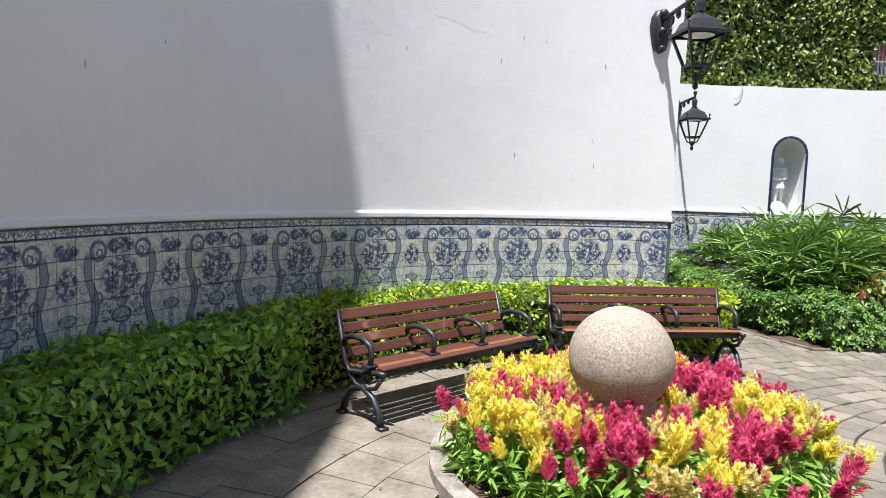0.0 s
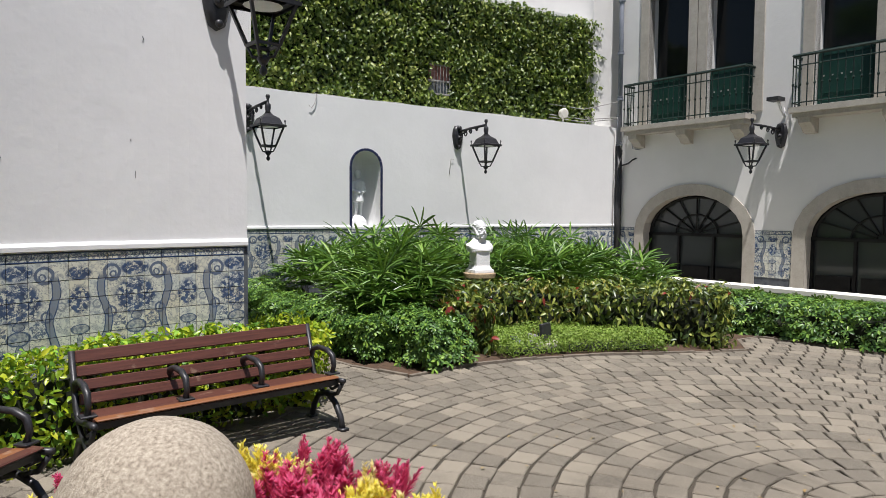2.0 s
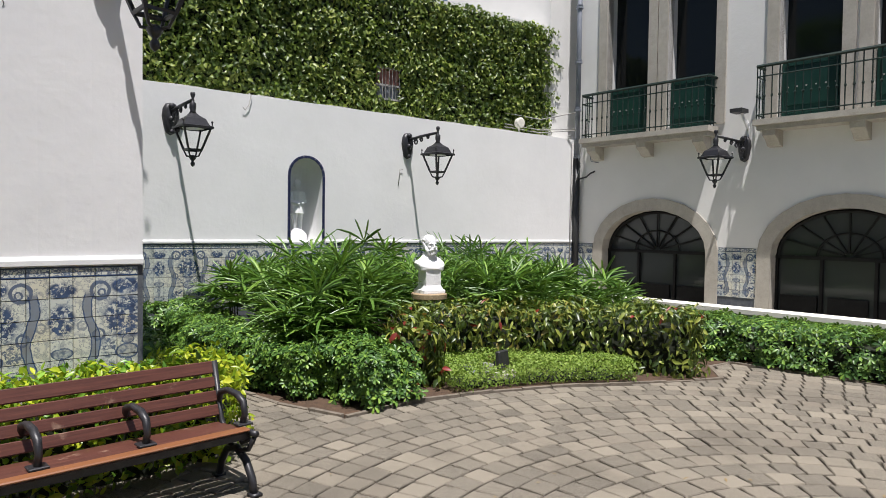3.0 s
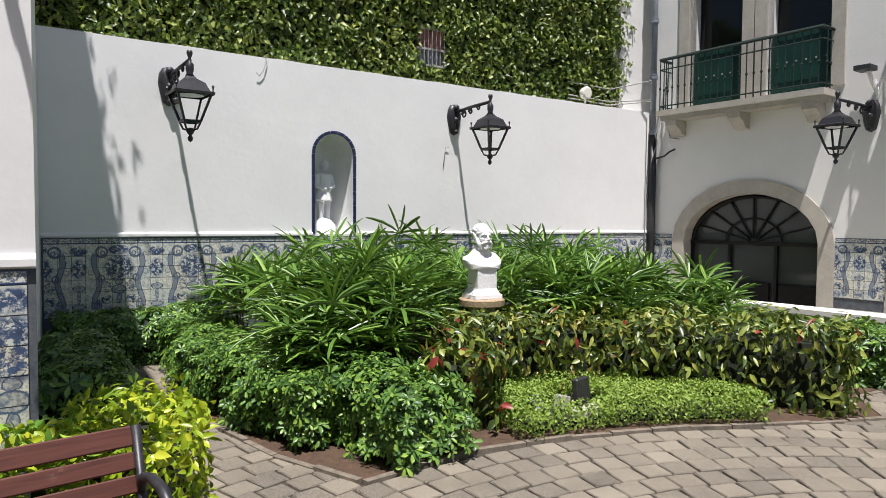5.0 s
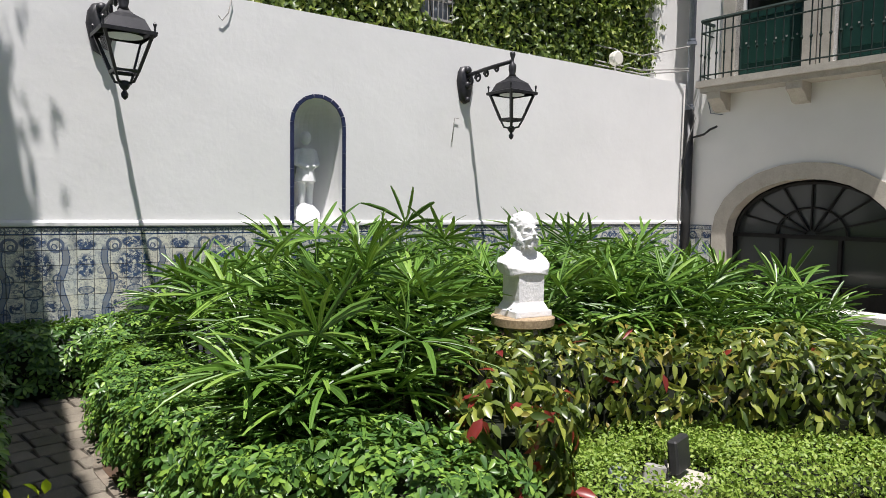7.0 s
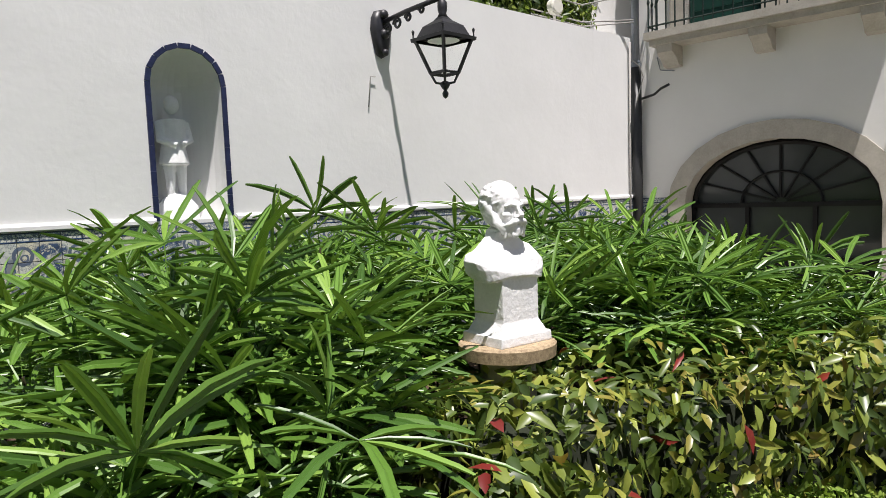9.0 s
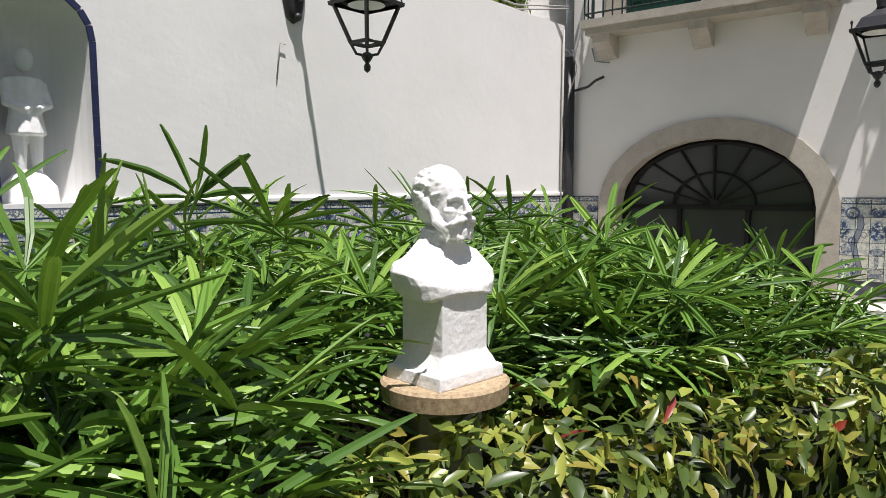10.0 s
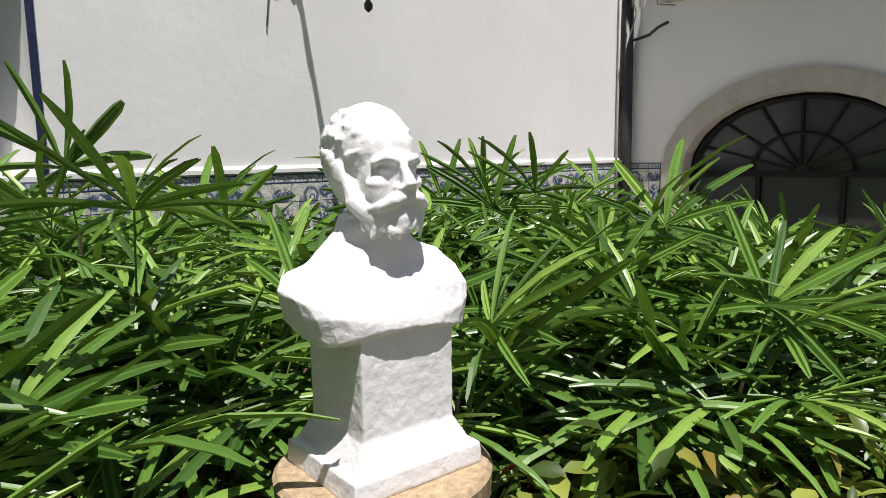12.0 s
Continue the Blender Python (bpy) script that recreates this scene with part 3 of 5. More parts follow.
def balcony(y0, y1):
    b = empty("balcony", Matrix(), "stone balcony slab with a black iron railing", "balcony", "balconies of the house")
    out = -0.42
    solid_bar("slab", b, STONE, y0, y1, 3.58, 3.68, out, 0.0)
    solid_bar("moulding", b, STONE, y0 - 0.05, y1 + 0.05, 3.50, 3.58, out + 0.06, 0.0)
    n = max(2, round((y0 - y1) / 1.5))
    for i in range(n + 1):
        y = y0 - 0.25 - (y0 - y1 - 0.5) * i / n
        bm = bmesh.new()
        prof = [(0, 3.22), (-0.12, 3.24), (-0.2, 3.33), (-0.32, 3.4), (-0.33, 3.5), (0, 3.5)]
        for s in (0.11, -0.11):
            bm.faces.new([bm.verts.new(H(y + s, z, d)) for d, z in prof])
        bm.verts.ensure_lookup_table()
        for j in range(6):
            k = (j + 1) % 6
            bm.faces.new((bm.verts[j], bm.verts[k], bm.verts[6 + k], bm.verts[6 + j]))
        bmesh.ops.recalc_face_normals(bm, faces=bm.faces[:])
        part("corbel", bm, STONE, b)
    rail = [H(y0 - 0.04, 4.6, 0), H(y0 - 0.04, 4.6, out + 0.05), H(y1 + 0.04, 4.6, out + 0.05), H(y1 + 0.04, 4.6, 0)]
    bm = bmesh.new()
    tube(bm, rail, 0.028, 4)
    part("handrail", bm, RAIL_PAINT, b)
    for z in (3.76, 4.42):
        bm = bmesh.new()
        tube(bm, [(p[0], p[1], z) for p in rail], 0.012, 4)
        part("rail", bm, RAIL_PAINT, b)
    count = int((y0 - y1) / 0.125)
    bm = bmesh.new()
    a = H(0, 0, 0)
    tube(bm, [(0, 0, 3.68), (0, 0, 4.05)], 0.011, 5)
    tube(bm, [(0, 0, 4.05), (0, 0, 4.08), (0, 0, 4.11)], [0.011, 0.024, 0.011], 6)
    tube(bm, [(0, 0, 4.11), (0, 0, 4.6)], 0.011, 5)
    first = part("baluster", bm, RAIL_PAINT, b)
    first.location = H(y0 - 0.05, 0, out + 0.05)
    spots = [H(y0 - 0.05 - i * 0.125, 0, out + 0.05) for i in range(1, count)] + [H(y0 - 0.04, 0, -0.12 * i) for i in range(1, 3)] + [H(y1 + 0.04, 0, -0.12 * i) for i in range(1, 3)]
    for p in spots:
        o = first.copy()
        scene.collection.objects.link(o)
        o.location = p


balcony(13.2, 10.3)
balcony(9.5, 6.3)
balcony(5.8, 2.4)


# low garden wall along the house terrace
def low_wall():
    bm = bmesh.new()
    pts = [(11.6, 10.35), (6.0, 11.15), (-9.0, 13.3)]
    q = [(10.4, 11.75), (11.25, 6.0), (13.4, -8.9)]
    back = [(x + 0.3, y + 0.03) for x, y in q]
    prism(bm, q + back[::-1], 0, 0.5)
    bmesh.ops.recalc_face_normals(bm, faces=bm.faces[:])
    w = tagged(part("low_wall", bm, GREEN_RENDER, None), "pale green rendered low wall with a cream coping", "low wall", kind="structure")
    bm = bmesh.new()
    prism(bm, [(x - 0.05, y - 0.02) for x, y in q] + [(x + 0.05, y) for x, y in back[::-1]], 0.504, 0.57)
    bmesh.ops.recalc_face_normals(bm, faces=bm.faces[:])
    part("coping", bm, COPING, w, "cream painted coping")
    bm = bmesh.new()
    prism(bm, [(10.7, 11.78), (11.55, 6.0), (13.7, -8.9), (15.5, -8.9), (13.2, 8), (12.45, 13.5), (10.7, 13.4)], 0.0, 0.12)
    bmesh.ops.recalc_face_normals(bm, faces=bm.faces[:])
    tagged(part("terrace_floor", bm, STONE, None), "grey stone terrace floor by the house", "floor", kind="structure")


low_wall()

# neighbour's house behind the garden wall, its face grown over
IVY_Y = 13.95
bm = bmesh.new()
box(bm, -3, 12.0, IVY_Y + 0.02, IVY_Y + 4, 0, 6.25)
neighbour = tagged(part("wall_ivy", bm, CREAM, None), "pale neighbouring house wall under creeper", "wall", kind="structure")
bm = bmesh.new()
box(bm, 12.0, 13.2, IVY_Y - 0.05, IVY_Y + 4, 0, 8.5)
tagged(part("wall_corner", bm, CREAM, None), "white corner strip of the house wall", "wall", kind="structure")
bm = bmesh.new()
box(bm, 2, 11.0, IVY_Y + 6, IVY_Y + 10, 0, 11)
tagged(part("backdrop", bm, CREAM, None), "pale neighbouring building above the creeper wall", "building", kind="structure")


# ---- tiles of the dado ----
def tile_mesh(u0, v0, h=1.0):
    """One tile, its face in x and z, proud along -y, its place in the motif kept as UV."""
    bm = bmesh.new()
    uv = bm.loops.layers.uv.new("motif")
    g, w, t = 0.0018, T, 0.008
    q = [(g, g), (w - g, g), (w - g, w * h - g), (g, w * h - g)]
    lo = [bm.verts.new((x, 0, z)) for x, z in q]
    hi = [bm.verts.new((x + (0.0015 if x < w / 2 else -0.0015), -t, z + (0.0015 if z < w * h / 2 else -0.0015))) for x, z in q]
    bm.faces.new(hi)
    for i in range(4):
        bm.faces.new((lo[i], lo[(i + 1) % 4], hi[(i + 1) % 4], hi[i]))
    for f in bm.faces:
        for l in f.loops:
            l[uv].uv = (u0 + l.vert.co.x / T, v0 + l.vert.co.z / T)
    mesh = bpy.data.meshes.new("tile")
    bm.to_mesh(mesh)
    bm.free()
    mesh.materials.append(TILE)
    return mesh


TILES = {(c, r): tile_mesh(c + 0.5, r, 0.48 if r == 6 else 1.0) for c in range(6) for r in range(7)}
ROW0 = DADO - 0.005 - 6.48 * T


def lay_tiles(parent, places, picked):
    """places: plan point and heading of each column. The picked columns are parts, the rest one mesh."""
    verts, faces, uvs = [], [], []
    for i, (x, y, ang) in enumerate(places):
        for r in range(7):
            mesh = TILES[(i % 6, r)]
            m = Matrix.Translation((x, y, ROW0 + r * T)) @ Matrix.Rotation(ang, 4, "Z")
            if picked(i):
                ob = new("tile", mesh)
                ob.matrix_basis = m
                ob.parent = parent
            else:
                b = len(verts)
                verts += [tuple(m @ v.co) for v in mesh.vertices]
                for p in mesh.polygons:
                    faces.append([b + v for v in p.vertices])
                    uvs += [tuple(mesh.uv_layers[0].data[l].uv) for l in p.loop_indices]
    if verts:
        mesh = bpy.data.meshes.new("tiles")
        mesh.from_pydata(verts, [], faces)
        layer = mesh.uv_layers.new(name="motif")
        for d, c in zip(layer.data, uvs):
            d.uv = c
        mesh.materials.append(TILE)
        rest = new("tiles", mesh)
        rest.parent = parent
        tagged(rest, "blue and white painted wall tiles", kind="stuff")


def base_band(name, pts, thick):
    bm = bmesh.new()
    rows = []
    for i, p in enumerate(pts):
        a, b = Vector(pts[max(i - 1, 0)]), Vector(pts[min(i + 1, len(pts) - 1)])
        d = (b - a).normalized()
        n = Vector((d.y, -d.x)) * thick
        rows.append((bm.verts.new((p[0], p[1], 0)), bm.verts.new((p[0] + n.x, p[1] + n.y, 0)), bm.verts.new((p[0] + n.x, p[1] + n.y, DADO)), bm.verts.new((p[0], p[1], DADO))))
    for a, b in zip(rows, rows[1:]):
        for j in range(3):
            bm.faces.new((a[j], b[j], b[j + 1], a[j + 1]))
    bmesh.ops.recalc_face_normals(bm, faces=bm.faces[:])
    return part(name, bm, GROUT, None)


dado_near = tagged(base_band("dado_near", near_pts, 0.006), "blue and white painted tile dado on the curved wall", "tiled dado", kind="structure")
step = math.degrees(T / NEAR[2])
cols = int((190 - 93.2) / step)
places = []
for i in range(cols):
    a = 93.2 + step * (cols - i)
    p = (NEAR[0] + (NEAR[2] - 0.008) * math.cos(radians(a)), NEAR[1] + (NEAR[2] - 0.008) * math.sin(radians(a)))
    places.append((*p, radians(a - step / 2 - 90)))
lay_tiles(dado_near, places, lambda i: i >= cols - 42)

dado_far = tagged(base_band("dado_far", [(2.46, far_y(2.46)), (12.55, far_y(12.55))], 0.006), "blue and white painted tile dado on the garden wall", "tiled dado", kind="structure")
ang = math.atan(0.036)
places = [(2.48 + i * T * math.cos(ang), far_y(2.48 + i * T) - 0.006, ang) for i in range(72)]
lay_tiles(dado_far, places, lambda i: i < 40)

# tile panel between the arches of the house
ang_h = math.atan2(-1.0, 0.12)
for k, (ya, yb) in enumerate([(13.5, 13.1), (10.24, 9.58), (6.7, 6.0)]):
    n = int((ya - yb) / T + 0.5)
    bm = bmesh.new()
    house_bar(bm, ya, yb - 0.02, 0.35, DADO, -0.006, 0.0)
    bmesh.ops.recalc_face_normals(bm, faces=bm.faces[:])
    panel = tagged(part("tile_panel", bm, GROUT, None), "blue and white painted tile panel between stone arches", "tile panel", "tile panels of the house", kind="structure")
    places = [(*H(ya - i * T, 0, -0.007)[:2], ang_h) for i in range(n)]
    lay_tiles(panel, places, lambda i: True)


# ---- paving: square setts laid in arcs ----
def sett_mesh(seed):
    rng = random.Random(seed)
    bm = bmesh.new()
    h = 0.094
    j = lambda: rng.uniform(-0.007, 0.007)
    q = [(-h + j(), -h + j()), (h + j(), -h + j()), (h + j(), h + j()), (-h + j(), h + j())]
    lo = [bm.verts.new((x, y, -0.04)) for x, y in q]
    mi = [bm.verts.new((x, y, -0.008)) for x, y in q]
    hi = [bm.verts.new((x * 0.93, y * 0.93, rng.uniform(-0.002, 0.002))) for x, y in q]
    bm.faces.new(hi)
    for a, b in ((lo, mi), (mi, hi)):
        for i in range(4):
            bm.faces.new((a[i], a[(i + 1) % 4], b[(i + 1) % 4], b[i]))
    mesh = bpy.data.meshes.new("sett")
    bm.to_mesh(mesh)
    bm.free()
    mesh.materials.append(PAVER)
    return mesh


BED_LINE = [(3.75, 12.5), (3.58, 10.7), (3.72, 9.8), (3.92, 9.0), (4.25, 8.27), (4.75, 8.36), (5.2, 8.42), (6.0, 8.33), (7.0, 8.03), (7.65, 7.75), (8.65, 7.38), (9.2, 7.9), (9.65, 7.9), (9.8, 7.2), (10.0, 6.0), (10.4, 3.0), (11.9, -8.0), (14, -8), (14, 14), (3.75, 14)]


def inside(poly, x, y):
    hit = False
    for (xa, ya), (xb, yb) in zip(poly, poly[1:] + poly[:1]):
        if (ya > y) != (yb > y) and x < (xb - xa) * (y - ya) / (yb - ya) + xa:
            hit = not hit
    return hit


def slab_zone(x, y):
    """The worn slab path along the hedge and the first bench."""
    a = math.degrees(math.atan2(y - NEAR[1], x - NEAR[0])) % 360
    return 122 < a < 215 and math.hypot(x - NEAR[0], y - NEAR[1]) > 2.75


def slab_path(pav):
    rng = random.Random(12)
    r0 = 2.72
    while r0 < 4.7:
        r1 = r0 + rng.uniform(0.32, 0.42)
        a = 121.5 + rng.uniform(0, 4)
        while a < 214:
            b = a + math.degrees(rng.uniform(0.38, 0.62) / r1)
            gap = math.degrees(0.004 / r1)
            mid = arc(NEAR[0], NEAR[1], (r0 + r1) / 2, (a + b) / 2, b, 1)[0]
            if math.hypot(mid[0] - BED_AXIS[0], mid[1] - BED_AXIS[1]) > 0.98:
                dz = rng.uniform(-0.006, 0.002)
                inner, outer = arc(NEAR[0], NEAR[1], r0 + 0.004, a + gap, b - gap, 2), arc(NEAR[0], NEAR[1], r1 - 0.004, b - gap, a + gap, 2)
                bm = bmesh.new()
                prism(bm, inner + outer, -0.04, dz)
                bmesh.ops.recalc_face_normals(bm, faces=bm.faces[:])
                part("slab", bm, WORN_SLAB, pav)
            a = b
        r0 = r1


def paving():
    pav = bmesh.new()
    box(pav, -4, 14, -9, 14, -0.06, -0.022)
    pav = tagged(part("pavement", pav, JOINT, None), "grey granite sett paving laid in curved rows", "paving", kind="structure")
    slab_path(pav)
    kinds = [sett_mesh(i) for i in range(10)]
    rng = random.Random(5)
    spots = []
    size = 0.205
    for ring in range(1, 62):
        r = ring * size
        n = max(6, round(2 * math.pi * r / size))
        off = rng.random()
        for i in range(n):
            a = 2 * math.pi * (i + off) / n
            x, y = PAVE[0] + r * math.cos(a), PAVE[1] + r * math.sin(a)
            if not (-2.6 < x < 12.5 and -3 < y < 13.1) or inside(BED_LINE, x, y):
                continue
            if (x - BED_AXIS[0]) ** 2 + (y - BED_AXIS[1]) ** 2 < 1.25 ** 2:
                continue
            if (x - NEAR[0]) ** 2 + (y - NEAR[1]) ** 2 > 5.0 ** 2 and x < 2.4:
                continue
            spots.append((x, y, a, rng.randrange(10), rng.uniform(-0.004, 0.003)))
    spots = [q for q in spots if not slab_zone(q[0], q[1])]
    near = sorted(spots, key=lambda s: (s[0] - 4.4) ** 2 + (s[1] - 6.3) ** 2)
    verts, faces = [], []
    for i, (x, y, a, k, dz) in enumerate(near):
        m = Matrix.Translation((x, y, dz)) @ Matrix.Rotation(a, 4, "Z")
        if i < 300:
            ob = new("sett", kinds[k])
            ob.matrix_basis = m
            ob.parent = pav
        else:
            b = len(verts)
            verts += [tuple(m @ v.co) for v in kinds[k].vertices]
            faces += [[b + v for v in p.vertices] for p in kinds[k].polygons]
    rest = from_arrays("setts", verts, faces, PAVER, pav)
    tagged(rest, "grey granite setts", kind="stuff")


paving()


# ---- plants ----
def leaf_shapes(points, normals, rng, length, width, spread=0.7, droop=0.0, fold=0.25, jitter=0.35):
    """Pointed folded leaves at the points: they lean along the surface and a little out of it."""
    n = len(points)
    nrm = normals + rng.normal(0, spread, (n, 3))
    nrm /= np.linalg.norm(nrm, axis=1)[:, None] + 1e-9
    ax = rng.normal(0, 1, (n, 3)) + np.array([0, 0, -droop])
    ax -= nrm * np.sum(ax * nrm, 1)[:, None] * 0.85
    ax /= np.linalg.norm(ax, axis=1)[:, None] + 1e-9
    side = np.cross(nrm, ax)
    side /= np.linalg.norm(side, axis=1)[:, None] + 1e-9
    up = np.cross(ax, side)
    L = (length * (1 + rng.uniform(-jitter, jitter, n)))[:, None]
    W = (width * (1 + rng.uniform(-jitter, jitter, n)))[:, None] * 0.5
    return blades(points, ax, side, up, L, W, fold, ((0.28, 0.85), (0.62, 0.8)))


def blades(points, ax, side, up, L, W, fold, widths):
    """Folded leaf blades with a sunken midrib; widths: share of the length and of the width at two stations."""
    n = len(points)
    (s1, w1), (s2, w2) = widths
    v = np.empty((n, 7, 3))
    v[:, 0] = points
    v[:, 1] = points + ax * L * s1 + side * W * w1 + up * W * fold * 2 * w1
    v[:, 2] = points + ax * L * s1 - side * W * w1 + up * W * fold * 2 * w1
    v[:, 3] = points + ax * L * 0.48
    v[:, 4] = points + ax * L * s2 + side * W * w2 + up * (W * fold * 2 * w2 - L * 0.04)
    v[:, 5] = points + ax * L * s2 - side * W * w2 + up * (W * fold * 2 * w2 - L * 0.04)
    v[:, 6] = points + ax * L - up * L * 0.13
    base = (np.arange(n) * 7)[:, None]
    f = np.concatenate([base + np.array([t]) for t in ((0, 3, 1), (0, 2, 3), (1, 3, 4), (2, 5, 3), (3, 6, 4), (3, 5, 6))])
    return v.reshape(-1, 3), f


def rosette_shapes(points, normals, rng, length, width, spread=0.35, count=7):
    """Whorls of blunt leaflets spread like the ribs of an umbrella, facing outwards and up."""
    n = len(points)
    nrm = normals + np.array([0, 0, 0.6]) + rng.normal(0, spread, (n, 3))
    nrm /= np.linalg.norm(nrm, axis=1)[:, None]
    t = np.cross(nrm, rng.normal(0, 1, (n, 3)))
    t /= np.linalg.norm(t, axis=1)[:, None]
    b = np.cross(nrm, t)
    scale = rng.uniform(0.65, 1.2, n)
    batches = []
    for i in range(count):
        a = 2 * math.pi * i / count + rng.uniform(-0.18, 0.18, n)
        ax = t * np.cos(a)[:, None] + b * np.sin(a)[:, None] + nrm * rng.uniform(-0.25, 0.3, n)[:, None]
        ax /= np.linalg.norm(ax, axis=1)[:, None]
        side = np.cross(nrm, ax)
        side /= np.linalg.norm(side, axis=1)[:, None]
        up = np.cross(ax, side)
        L = (length * scale * rng.uniform(0.8, 1.1, n))[:, None]
        batches.append(blades(points + ax * 0.008, ax, side, up, L, L * width / length * 0.5, 0.2, ((0.35, 0.7), (0.75, 1.0))))
    vs, fs, o = [], [], 0
    for v, f in batches:
        vs.append(v)
        fs.append(f + o)
        o += len(v)
    return np.concatenate(vs), np.concatenate(fs)


def leaf_mesh(name, batches, material, parent=None, label=""):
    vs, fs, o = [], [], 0
    for v, f in batches:
        vs.append(v)
        fs.append(f + o)
        o += len(v)
    v, f = np.concatenate(vs), np.concatenate(fs)
    mesh = bpy.data.meshes.new(name)
    mesh.vertices.add(len(v))
    mesh.vertices.foreach_set("co", v.astype(np.float32).ravel())
    mesh.loops.add(len(f) * 3)
    mesh.loops.foreach_set("vertex_index", f.astype(np.int32).ravel())
    mesh.polygons.add(len(f))
    mesh.polygons.foreach_set("loop_start", np.arange(0, len(f) * 3, 3, dtype=np.int32))
    mesh.update()
    mesh.validate()
    return finish(name, mesh, material, parent, label)


def path_sample(path, rng, n):
    """Random places along a plan polyline: point, heading and the share of the way."""
    p = np.array(path, float)
    seg = np.linalg.norm(np.diff(p, axis=0), axis=1)
    cum = np.concatenate([[0], np.cumsum(seg)])
    s = rng.uniform(0, cum[-1], n)
    i = np.clip(np.searchsorted(cum, s) - 1, 0, len(seg) - 1)
    t = (s - cum[i]) / seg[i]
    d = np.diff(p, axis=0)[i] / seg[i][:, None]
    return p[i] * (1 - t)[:, None] + p[i + 1] * t[:, None], d, cum[-1]


def lump(x, y, z, scale):
    return np.array([noise.noise(Vector((a * scale, b * scale, c * scale))) for a, b, c in zip(x, y, z)])


def hedge(name, label, path, half, height, material, density, length, width, seed, base=0.04, uneven=0.06, droop=0.3, spread=0.7, category="hedge", extra=(), whorls=False, clear=None):
    """A clipped hedge along a plan line, half wide to each side: a solid core inside, near black as the shade among the
    twigs, a rough skin of leaves outside.
    """
    rng = np.random.default_rng(seed)
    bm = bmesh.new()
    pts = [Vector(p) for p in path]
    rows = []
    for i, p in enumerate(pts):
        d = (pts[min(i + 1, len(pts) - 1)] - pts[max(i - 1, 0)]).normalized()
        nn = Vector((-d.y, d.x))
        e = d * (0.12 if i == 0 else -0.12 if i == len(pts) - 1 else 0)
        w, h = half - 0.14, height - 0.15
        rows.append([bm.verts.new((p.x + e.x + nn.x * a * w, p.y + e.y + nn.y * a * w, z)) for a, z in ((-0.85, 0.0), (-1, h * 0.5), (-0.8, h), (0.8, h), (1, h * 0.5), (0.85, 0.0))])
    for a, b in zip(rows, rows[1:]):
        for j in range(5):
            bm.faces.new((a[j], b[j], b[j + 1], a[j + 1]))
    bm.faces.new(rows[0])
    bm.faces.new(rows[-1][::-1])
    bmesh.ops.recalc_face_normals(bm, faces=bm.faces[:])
    core = tagged(part(name, bm, GAP_SHADE, None), label, category)
    _, _, total = path_sample(path, rng, 1)
    girth = 2 * half + 2 * height
    n = int(density * total * girth)
    q, d, _ = path_sample(path, rng, n)
    nn = np.stack([-d[:, 1], d[:, 0]], 1)
    g = rng.uniform(0, girth, n)
    left, top = g < height, (g >= height) & (g < height + 2 * half)
    a = np.where(left, -1.0, np.where(top, (g - height) / half - 1, 1.0))
    z = np.where(left, g, np.where(top, height, girth - g))
    nz = np.where(top, 1.0, 0.15)
    na = np.where(top, a ** 3 * 0.7, a)
    z = z - np.where(top, np.abs(a) ** 4 * 0.1, 0)
    a = a * np.where(top, 1.0, 1 - 0.12 * np.clip((z / height - 0.7) / 0.3, 0, 1))
    # rounded ends
    ends = int(density * 2 * half * height * 2)
    for p, dd in ((np.array(path[0], float), -(np.array(path[1], float) - np.array(path[0], float))), (np.array(path[-1], float), np.array(path[-1], float) - np.array(path[-2], float))):
        dd = dd / np.linalg.norm(dd)
        ea, ez = rng.uniform(-1, 1, ends // 2), rng.uniform(0, height, ends // 2)
        q = np.concatenate([q, np.repeat(p[None], ends // 2, 0)])
        nn2 = np.array([-dd[1], dd[0]])
        nn = np.concatenate([nn, np.repeat(nn2[None], ends // 2, 0)])
        d = np.concatenate([d, np.repeat(dd[None], ends // 2, 0)])
        a, z = np.concatenate([a, ea]), np.concatenate([z, ez])
        na, nz = np.concatenate([na, ea * 0.2]), np.concatenate([nz, np.full(ends // 2, 0.15)])
    m = len(a)
    endness = np.concatenate([np.zeros(n), np.ones(m - n)])
    nor = np.stack([nn[:, 0] * na + d[:, 0] * endness, nn[:, 1] * na + d[:, 1] * endness, nz], 1)
    nor /= np.linalg.norm(nor, axis=1)[:, None]
    pos = np.stack([q[:, 0] + nn[:, 0] * a * half, q[:, 1] + nn[:, 1] * a * half, base + z], 1)
    bulge = lump(pos[:, 0], pos[:, 1], pos[:, 2], 2.6) * uneven * 1.3 + lump(pos[:, 0], pos[:, 1], pos[:, 2], 8) * uneven * 0.7
    pos += nor * (bulge - rng.exponential(0.05, m) + 0.025)[:, None]
    if clear:
        far = np.hypot(pos[:, 0] - clear[0], pos[:, 1] - clear[1]) > clear[2]
        pos, nor, m = pos[far], nor[far], int(far.sum())
    v, f = rosette_shapes(pos, nor, rng, length, width) if whorls else leaf_shapes(pos, nor, rng, length, width, spread, droop)
    leaves = leaf_mesh("leaves", [(v, f)], material, core)
    tagged(leaves, kind="stuff")
    for mat2, share, lab in extra:
        pick = rng.random(m) < share
        up = pos[pick] + nor[pick] * 0.02
        v, f = leaf_shapes(up, nor[pick], rng, length, width, spread, droop)
        tagged(leaf_mesh("young_leaves", [(v, f)], mat2, core, lab), kind="stuff")
    return core


